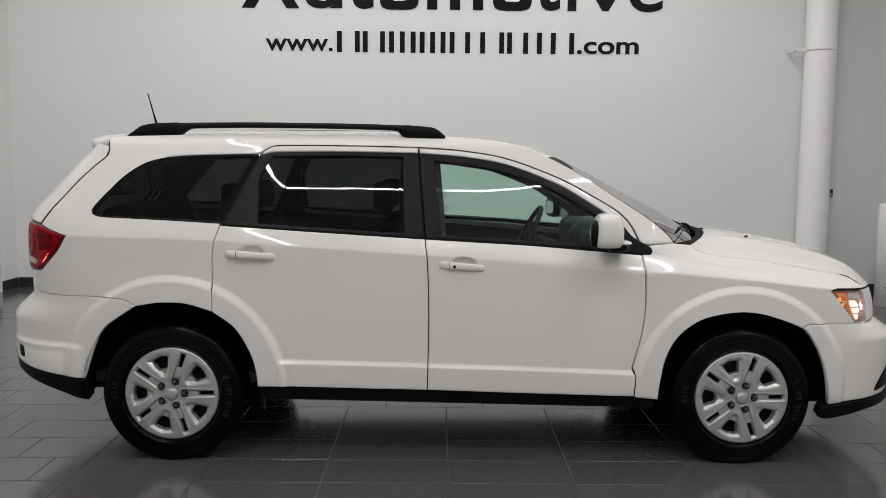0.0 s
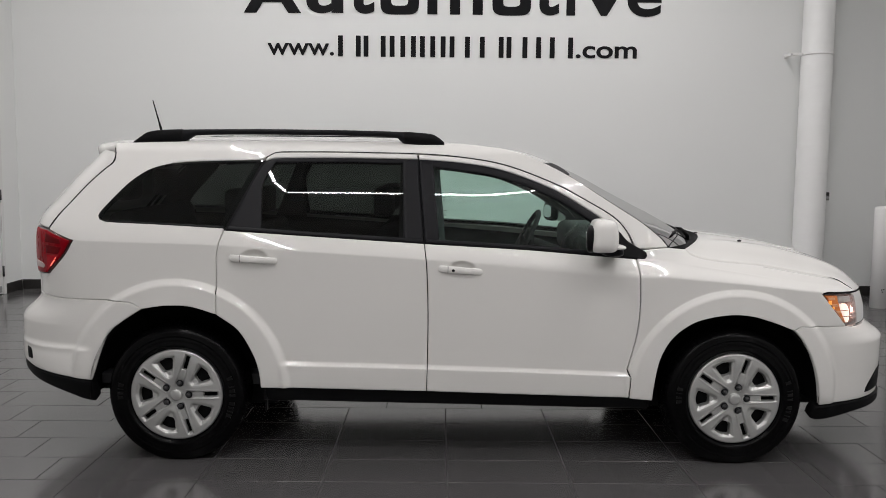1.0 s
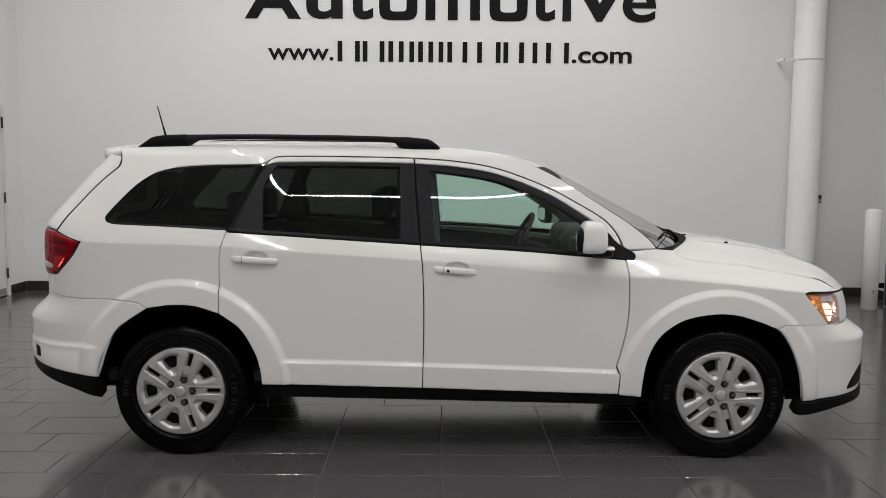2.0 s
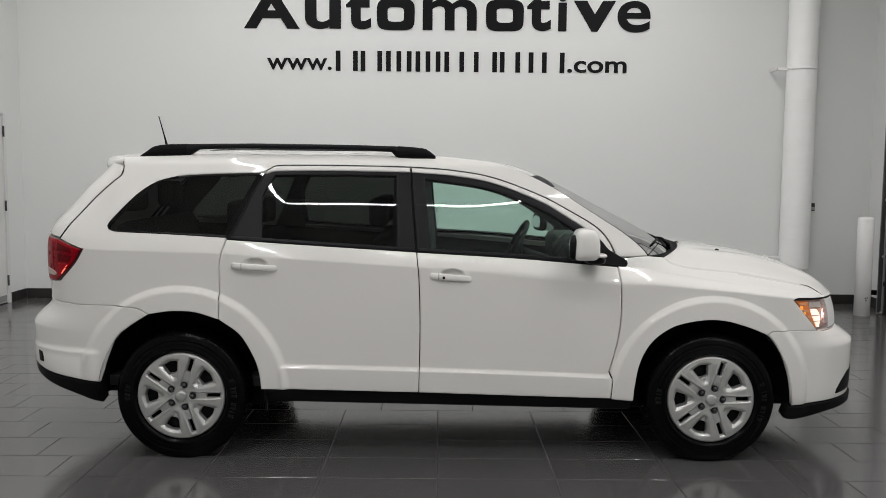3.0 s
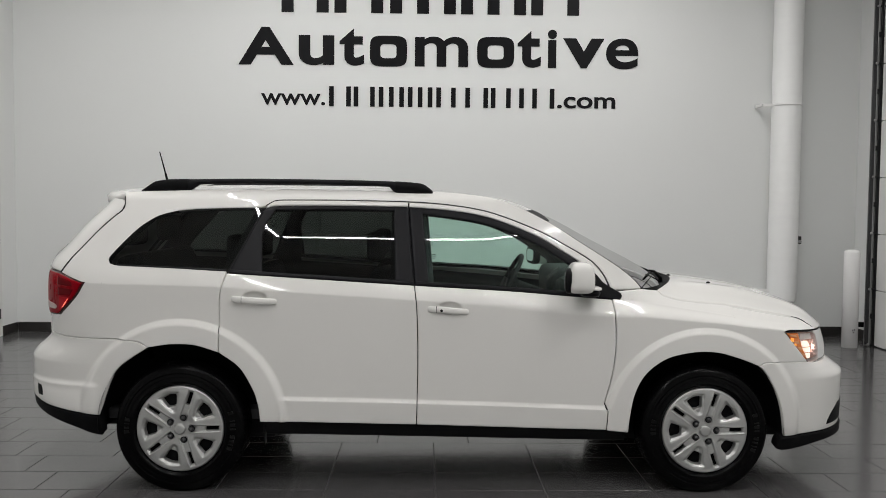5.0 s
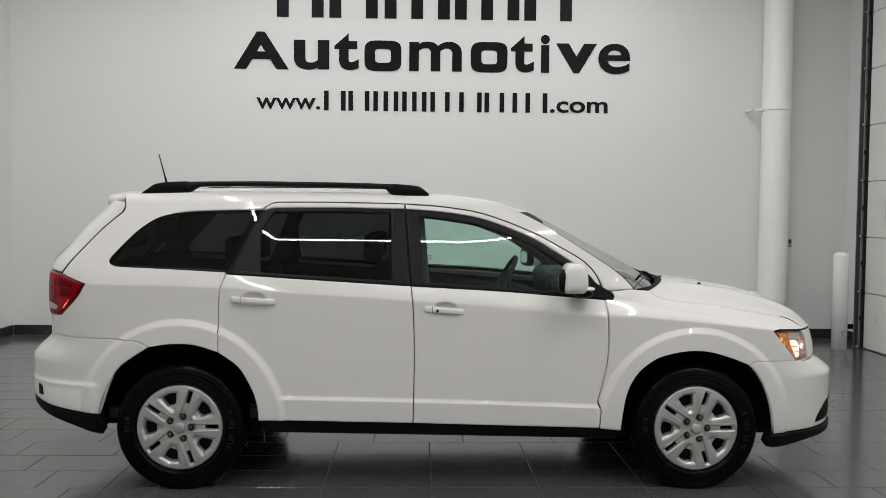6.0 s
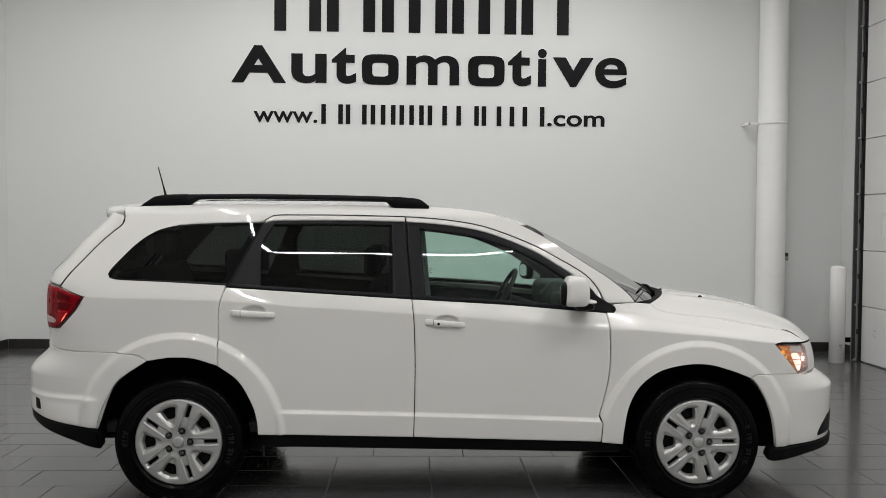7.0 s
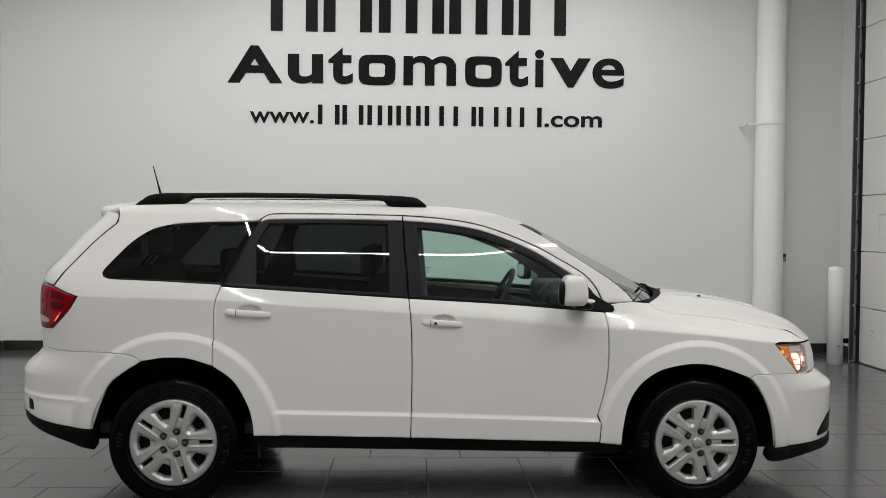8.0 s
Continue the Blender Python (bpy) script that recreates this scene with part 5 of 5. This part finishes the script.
def wheel_cover():
    """A pressed cover: one fifth is worked out on a fine net of radius and angle, then turned round."""
    na, radii = 132, np.concatenate([np.linspace(0.03, 0.2, 84), np.linspace(0.2025, 0.229, 14)])
    ang = np.radians(1 + 72 * np.arange(na) / na)
    R, A = np.meshgrid(radii, ang, indexing="ij")
    px, pz = R * np.cos(A), R * np.sin(A)
    y = -0.004 + 0.004 * ramp(0.19, 0.23, R) + 0.005 * (1 - ramp(0.055, 0.10, R))
    hole = np.zeros(R.shape, bool)
    for k in (-1, 0, 1):
        a = 37 + 72 * k
        window = rounded_poly([polar(0.092, a - 9), polar(0.204, a - 18.5), polar(0.214, a), polar(0.204, a + 18.5), polar(0.092, a + 9)], 0.014)
        opening = rounded_poly([polar(0.130, a - 10.5), polar(0.193, a - 13), polar(0.198, a), polar(0.193, a + 13), polar(0.130, a + 10.5)], 0.012)
        d, g = inside(window, px, pz), inside(opening, px, pz)
        y += 0.002 * ramp(-0.010, 0.001, d) + 0.0045 * ramp(0, 0.004, d) + 0.009 * ramp(0.003, 0.016, d) + 0.028 * ramp(-0.001, 0.0025, g)
        hole |= g > 0.0022
    for k in (-1, 0, 1, 2):
        a = 1 + 72 * k
        d, e = np.array(polar(1, a)), np.array(polar(1, a + 90))
        channel = rounded_poly([tuple(d * 0.05 - e * 0.0205), tuple(d * 0.219 - e * 0.0165), tuple(d * 0.219 + e * 0.0165), tuple(d * 0.05 + e * 0.0205)], 0.006)
        v = inside(channel, px, pz)
        y += 0.0075 * ramp(-0.001, 0.006, v) - 0.0012 * np.exp(-((v + 0.0045) / 0.0028) ** 2)
        slot = rounded_poly([tuple(d * 0.138 - e * 0.0118), tuple(d * 0.211 - e * 0.0118), tuple(d * 0.211 + e * 0.0118), tuple(d * 0.138 + e * 0.0118)], 0.003)
        w = inside(slot, px, pz)
        y += 0.02 * ramp(0.0, 0.002, w)
        hole |= w > 0.0018
    verts, faces, nr = [], [], len(radii)
    for k in range(5):
        c, t = math.cos(radians(72 * k)), math.sin(radians(72 * k))
        verts += zip((px * c - pz * t).ravel().tolist(), y.ravel().tolist(), (px * t + pz * c).ravel().tolist())
    at = lambda i, j: ((j // na) % 5) * nr * na + i * na + j % na
    for j in range(5 * na):
        for i in range(nr - 1):
            jj = j % na
            if not (hole[i, jj] and hole[i + 1, jj] and hole[i, (jj + 1) % na] and hole[i + 1, (jj + 1) % na]):
                faces.append((at(i, j), at(i + 1, j), at(i + 1, j + 1), at(i, j + 1)))
    return verts, faces


COVER_R, FACE_Y = 0.228, 0.0
COVER = joined(wheel_cover(), turned([(COVER_R, FACE_Y - 0.0002), (0.232, FACE_Y + 0.0005), (0.236, FACE_Y + 0.004), (0.2385, FACE_Y + 0.010), (0.2385, FACE_Y + 0.024), (0.232, FACE_Y + 0.026)], 120, "y", False))
HUBCAP = turned([(0.0, -0.014), (0.02, -0.0135), (0.028, -0.011), (0.031, -0.006), (0.0315, 0.004)], 40, "y", False)
NUT = turned([(0.0, -0.024), (0.006, -0.0235), (0.0115, -0.02), (0.0125, -0.01), (0.0125, 0.0)], 18, "y", False)
NUT_SEAT = turned([(0.0125, -0.0055), (0.0165, -0.0055), (0.018, -0.0035), (0.018, 0.0)], 24, "y", False)
TYRE_R = 0.360
tyre_prof = [(0.215, 0.19), (0.245, 0.205), (0.29, 0.222), (0.33, 0.215), (0.349, 0.19)]
grooves = (0.165, 0.135, 0.095, 0.065)
for gy in grooves:
    tyre_prof += [(TYRE_R - 0.001, gy + 0.0055), (TYRE_R - 0.008, gy + 0.004), (TYRE_R - 0.008, gy - 0.004), (TYRE_R - 0.001, gy - 0.0055)]
tyre_prof += [(0.356, 0.042), (0.352, 0.026), (0.345, 0.012), (0.333, 0.003), (0.320, -0.0005), (0.312, -0.0005), (0.308, -0.0035), (0.304, -0.0005), (0.298, -0.003), (0.285, -0.005), (0.268, -0.004), (0.264, -0.0065), (0.256, -0.0065), (0.252, -0.002), (0.244, 0.004), (0.240, 0.012), (0.215, 0.03)]
TYRE = turned(tyre_prof, 96, "y", False)


def shoulder_tread():
    """The shoulder blocks of the tread, all round one tyre."""
    verts, faces = [], []
    for k in range(66):
        a0, a1 = 2 * math.pi * (k + 0.09) / 66, 2 * math.pi * (k + 0.91) / 66
        base = len(verts)
        for r0, yy in ((0.3425, 0.0095), (0.3535, 0.0255), (0.3585, 0.044), (0.345, 0.058)):
            verts += [(r0 * math.cos(a), yy, r0 * math.sin(a)) for a in (a0, a1)]
        for yy in (0.02, 0.05):
            verts += [(0.336 * math.cos(a), yy, 0.336 * math.sin(a)) for a in (a0, a1)]
        faces += [tuple(base + j for j in q) for q in ((0, 1, 3, 2), (2, 3, 5, 4), (4, 5, 7, 6), (0, 2, 4, 6, 8), (1, 3, 5, 7, 9))]
    return verts, faces


TREAD = shoulder_tread()
def loaded(piece):
    """A tyre part pressed flat where it stands on the floor."""
    return [(x, y, max(z, -HUB_Z)) for x, y, z in piece[0]], piece[1]


wheel_mesh = {}
def wheel(x, side, spin):
    """One wheel under the car; its outer face lies at y = 0 of its own axes and looks towards -y."""
    w = new("wheel")
    w.empty_display_size = 0.1
    w.parent = car
    w.location = (x, -0.9 * side, HUB_Z)
    w.rotation_euler = (0, radians(spin), 0 if side > 0 else math.pi)
    for name, piece, material, label in (("tyre", loaded(TYRE), RUBBER, "black rubber tyre"), ("tread", loaded(TREAD), RUBBER, "shoulder blocks of the tread"), ("wheel_cover", COVER, SILVER, "silver five-spoke wheel cover"), ("centre_cap", HUBCAP, SILVER, "")):
        if name not in wheel_mesh:
            ob = mesh_object(name, piece[0], piece[1], material, w, label)
            bm = bmesh.new()
            bm.from_mesh(ob.data)
            bmesh.ops.remove_doubles(bm, verts=bm.verts, dist=0.00005)
            bmesh.ops.recalc_face_normals(bm, faces=bm.faces)
            bm.to_mesh(ob.data)
            bm.free()
            wheel_mesh[name] = ob.data
        else:
            ob = new(name, wheel_mesh[name])
            ob.parent = w
            if label:
                ob["label"] = label
    for name, piece, material in (("lug_nut", NUT, DARK_METAL), ("nut_seat", NUT_SEAT, BLACK_TRIM)):
        for k in range(5):
            if name not in wheel_mesh:
                wheel_mesh[name] = mesh_object(name, *piece, material, w).data
                ob = bpy.data.objects[name]
            else:
                ob = new(name, wheel_mesh[name])
                ob.parent = w
            px, pz = polar(0.0635, 1 + 72 * k)
            ob.location = (px, 0.003, pz)
    for start, count in ((-22, 10), (170, 4)):
        for k in range(count):
            if k in (4, 8):
                continue
            name = "sidewall_mark"
            if name not in wheel_mesh:
                wheel_mesh[name] = mesh_object(name, [(x, y, z) for y0, y1 in ((-0.0058, -0.0046), (-0.002, 0.0)) for x, y, z in ((0.275, y0, -0.006), (0.303, y1, -0.0075), (0.303, y1, 0.0075), (0.275, y0, 0.006))],
                                               [(0, 1, 2, 3), (0, 4, 5, 1), (1, 5, 6, 2), (2, 6, 7, 3), (3, 7, 4, 0)], MARK, w, "", False).data
                ob = bpy.data.objects[name]
            else:
                ob = new(name, wheel_mesh[name])
                ob.parent = w
            ob.rotation_euler = (0, -radians(start + 4.4 * k), 0)
            ob.scale = (1, 1, (1.3, 0.45, 0.8)[k % 3])
    if "backing" not in wheel_mesh:
        ob = mesh_object("steel_wheel", *turned([(0.0, 0.045), (0.1, 0.048), (0.12, 0.05), (0.2, 0.06), (0.228, 0.05), (0.232, 0.02)], 48, "y", False), BLACK_PLASTIC, w, "dark steel wheel")
        wheel_mesh["backing"] = ob.data
    else:
        ob = new("steel_wheel", wheel_mesh["backing"])
        ob.parent = w
        ob["label"] = "dark steel wheel"
    return w


for x in (-AXLE, AXLE):
    wheel(x, 1, 0)
    wheel(x, -1, 0)


# ---- wheel housings, underbody and cabin
def housing(ax, az, r):
    verts, faces, n = [], [], 30
    rows = ((r + 0.012, 0.885), (r + 0.03, 0.84), (r + 0.03, 0.60), (0.02, 0.60))
    for i in range(n + 1):
        a = radians(-6 + 192 * i / n)
        for rr, w in rows:
            verts.append((ax + rr * math.cos(a), w, az + rr * math.sin(a)))
    m = len(rows)
    for i in range(n):
        for k in range(m - 1):
            faces.append((i * m + k, i * m + k + 1, (i + 1) * m + k + 1, (i + 1) * m + k))
    return verts, faces
both("wheel_housing", housing(*ARCH_F), BLACK_PLASTIC, car, "black wheel housing")
both("wheel_housing", housing(*ARCH_R), BLACK_PLASTIC, car, "black wheel housing")
bm = box(-0.95, 0.95, -0.72, 0.72, 0.285, 0.36, 0.02)
box(-2.0, -0.9, -0.58, 0.58, 0.29, 0.45, 0.02, 2, bm)
# two low cross boxes, added to block the far wall's light under the car
box(-1.20, -0.96, -0.66, 0.66, 0.235, 0.40, 0.03, 2, bm)
box(0.98, 1.16, -0.66, 0.66, 0.235, 0.40, 0.03, 2, bm)
box(0.9, 2.2, -0.58, 0.58, 0.24, 0.42, 0.02, 2, bm)
part("underbody", bm, BLACK_PLASTIC, car, "dark underbody")
part("mud_flap", box(-1.0, -0.99, -0.84, -0.80, 0.25, 0.31, 0.003), BLACK_PLASTIC, car)

lining = patch(L((-1.85, 0.85), (-1.2, 0.85), (0.0, 0.36), (0.98, 0.36)), L((-1.85, 1.22), (-1.19, 1.198), (-0.168, 1.138), (0.95, 1.06)), L((-1.85, 0.85), (-1.85, 1.22)), L((0.98, 0.36), (0.95, 1.06)), 30, 12, off=-0.05, rim=0.0)
both("door_lining", lining, DASH, car, "dark grey door lining")
both("cargo_lining", patch(L((-2.16, 0.90), (-1.80, 0.90)), L((-2.12, 1.235), (-1.80, 1.235)), L((-2.16, 0.90), (-2.12, 1.235)), L((-1.80, 0.90), (-1.80, 1.235)), 10, 8, off=-0.045, rim=0.0), CABIN, car, "black cargo bay lining")
def inner(lines, nu, nv, off=-0.03):
    return patch(*lines, nu, nv, off=off, rim=0.0, g=0.0)
both("pillar_lining", inner((rail_low, rail_top, L((-1.55, 1.537), (-1.55, 1.655)), L((0.928, 1.118), (1.108, 1.126))), 60, 4), CABIN, car, "black pillar lining")
both("pillar_lining", inner((L((-0.30, 1.10), (-0.10, 1.10)), L((-0.30, 1.6), (-0.14, 1.6)), L((-0.30, 1.10), (-0.30, 1.6)), L((-0.10, 1.10), (-0.14, 1.6))), 6, 12), CABIN, car, "black pillar lining")
both("pillar_lining", inner((L((-1.26, 1.16), (-1.03, 1.16)), L((-1.05, 1.6), (-0.95, 1.6)), L((-1.26, 1.16), (-1.05, 1.6)), L((-1.03, 1.16), (-1.03, 1.45), (-0.95, 1.6))), 6, 12), CABIN, car, "black pillar lining")
both("pillar_lining", inner((L((-2.10, 1.2), (-1.86, 1.2)), L((-1.82, 1.62), (-1.55, 1.62)), L((-2.10, 1.2), (-1.825, 1.534), (-1.82, 1.62)), L((-1.86, 1.2), (-1.83, 1.3), (-1.619, 1.514), (-1.55, 1.62))), 8, 14), CABIN, car, "black pillar lining")

frame_lining = inner((L((-0.10, 1.548), (0.033, 1.520), (0.25, 1.480), (0.50, 1.385), (0.65, 1.297), (0.78, 1.207), (0.835, 1.145), (0.85, 1.085)),
                      L((-0.10, 1.60), (0.033, 1.586), (0.256, 1.547), (0.509, 1.455), (0.667, 1.374), (0.821, 1.283), (0.892, 1.203), (0.935, 1.09)),
                      L((-0.10, 1.548), (-0.10, 1.60)), L((0.85, 1.085), (0.935, 1.09))), 50, 4, -0.022)
both("frame_lining", frame_lining, CABIN, front_door, "black door frame lining")
both("sail_lining", inner((L((0.79, 1.07), (0.98, 1.06)), L((0.79, 1.225), (0.985, 1.11)), L((0.79, 1.07), (0.79, 1.225)), L((0.98, 1.06), (0.985, 1.11))), 8, 6, -0.02), CABIN, front_door, "black inner mirror cover")
part("dashboard", box(0.75, 1.17, -0.74, 0.74, 0.62, 1.12, 0.09, 5), DASH, car, "dark grey dashboard", True)
part("instrument_hood", box(0.70, 0.97, 0.14, 0.62, 0.99, 1.178, 0.075, 5), DASH, car, "", True)
# bright marks by the instrument hood: a dark slanting bar with short bright bars
mark_bar = mesh_object("dash_vent", *tube([(0.696, 0.148, 1.098), (0.735, 0.146, 1.140), (0.782, 0.150, 1.178)], 0.006, 8), DASH, car, "dark air vent with bright slats")
for k in range(7):
    vx, vz = 0.702 + 0.0115 * k, 1.106 + 0.0108 * k
    mesh_object("slat", *tube([(vx - 0.006, 0.138, vz + 0.012), (vx + 0.004, 0.138, vz - 0.012)], 0.0016, 6), SILVER, mark_bar, "bright vent slat")
part("cabin_floor", box(-1.9, 0.95, -0.72, 0.72, 0.36, 0.42, 0.01), CABIN, car)
ringpts = []
for k in range(41):
    a = 2 * math.pi * k / 40
    c, s = 0.185 * math.cos(a), 0.185 * math.sin(a)
    ringpts.append((0.468 + s * math.sin(radians(28)), 0.38 + c, 1.075 + s * math.cos(radians(28))))
tv, tf = tube(ringpts, 0.016, 10)
sw = mesh_object("steering_wheel", tv, tf, CABIN, car, "black steering wheel")
hv, hf = rounded(0.498, 0.38, 1.065, 0.03, 0.085, 0.07, 2.6, 20)
mesh_object("horn_pad", hv, hf, CABIN, sw)
tv, tf = tube([(0.488, 0.21, 1.075), (0.488, 0.55, 1.075)], 0.014, 8)
mesh_object("spoke", tv, tf, CABIN, sw)
tv, tf = tube([(0.508, 0.38, 1.05), (0.88, 0.38, 0.92)], 0.03, 10)
mesh_object("steering_column", tv, tf, CABIN, sw)
mv, mf = rounded(0.55, 0.0, 1.46, 0.018, 0.12, 0.035, 3.2, 20)
mesh_object("inner_mirror", mv, mf, CABIN, car, "black inner mirror")


def seat(x, y, wide, back_z, lean, head=True):
    bm = box(x, x + 0.5, y - wide / 2, y + wide / 2, 0.5, 0.68, 0.06, 4)
    s = part("seat", bm, CLOTH, car, "black cloth seat", True)
    bm = box(-0.075, 0.075, -wide / 2, wide / 2, 0.0, back_z - 0.62, 0.06, 4)
    bmesh.ops.rotate(bm, cent=(0, 0, 0), matrix=Matrix.Rotation(radians(-lean), 3, "Y"), verts=bm.verts)
    bmesh.ops.translate(bm, vec=(x - 0.01, y, 0.62), verts=bm.verts)
    part("backrest", bm, CLOTH, s, "", True)
    if head:
        dx = -(back_z - 0.5) * math.tan(radians(lean))
        for hy in ((0,) if wide < 0.7 else (-wide * 0.3, wide * 0.3)):
            part("headrest", box(x + dx - 0.06, x + dx + 0.05, y + hy - 0.13, y + hy + 0.13, back_z + 0.03, back_z + 0.2, 0.045, 4), CLOTH, s, "", True)


seat(-0.22, -0.36, 0.5, 1.22, 14)
seat(-0.22, 0.36, 0.5, 1.22, 14)
seat(-1.05, 0.0, 1.25, 1.2, 14)
seat(-1.66, 0.0, 1.2, 1.30, 14)

# ---------------------------------------------------------------- the tiles, last
TW, TD = 0.6095, 0.3215
JOINT = 0.0045


def tile_mesh(x0, x1, y0, y1):
    b = 0.0009
    v = [(x0, y0, -0.004), (x1, y0, -0.004), (x1, y1, -0.004), (x0, y1, -0.004),
         (x0, y0, -b), (x1, y0, -b), (x1, y1, -b), (x0, y1, -b),
         (x0 + b, y0 + b, 0), (x1 - b, y0 + b, 0), (x1 - b, y1 - b, 0), (x0 + b, y1 - b, 0)]
    f = [(8, 9, 10, 11)] + [(k, (k + 1) % 4, (k + 1) % 4 + 4, k + 4) for k in range(4)] + [(k + 4, (k + 1) % 4 + 4, (k + 1) % 4 + 8, k + 8) for k in range(4)]
    return v, f


full = bpy.data.meshes.new("tile")
vv, ff = tile_mesh(JOINT / 2, TW - JOINT / 2, JOINT / 2, TD - JOINT / 2)
full.from_pydata(vv, [], ff)
full.materials.append(TILE)
rest_v, rest_f, single = [], [], 0
row0 = math.floor((Y0 - 1.0) / TD)
for r in range(row0, math.ceil((Y1 - 1.0) / TD)):
    ya = 1.0 + r * TD
    cells = []
    def fill(a, b, phase):
        x = a + ((phase - a) % TW)
        cuts = [a] + [x + i * TW for i in range(int((b - x) / TW) + 1)] + [b]
        cells.extend((p, q) for p, q in zip(cuts, cuts[1:]) if q - p > 0.02)
    slant = -2.25 - 0.2 * r
    if -9 <= r < 0:   # the straight-jointed bay under the car
        fill(X0, -1.87, slant)
        fill(-1.87, 1.785, -0.655)
        fill(1.785, X1, slant + 0.27)
    else:
        fill(X0, X1, slant)
    for a, b in cells:
        y0, y1 = max(ya, Y0), min(ya + TD, Y1)
        if y1 - y0 < 0.02:
            continue
        whole = abs(b - a - TW) < 1e-6 and y1 - y0 > TD - 1e-6
        if -6 <= r <= 8 and single < 300:
            if whole:
                ob = new("tile", full)
                ob.location = (a, y0, 0)
            else:
                v, f = tile_mesh(JOINT / 2, b - a - JOINT / 2, JOINT / 2, y1 - y0 - JOINT / 2)
                me = bpy.data.meshes.new("tile")
                me.from_pydata(v, [], f)
                me.materials.append(TILE)
                ob = new("tile", me)
                ob.location = (a, y0, 0)
            ob.parent = floor
            single += 1
        else:
            v, f = tile_mesh(a + JOINT / 2, b - JOINT / 2, y0 + JOINT / 2, y1 - JOINT / 2)
            base = len(rest_v)
            rest_v += v
            rest_f += [tuple(k + base for k in q) for q in f]
rest = mesh_object("tiles", rest_v, rest_f, TILE, floor, "dark grey floor tiles", False)
rest["kind"] = "stuff"
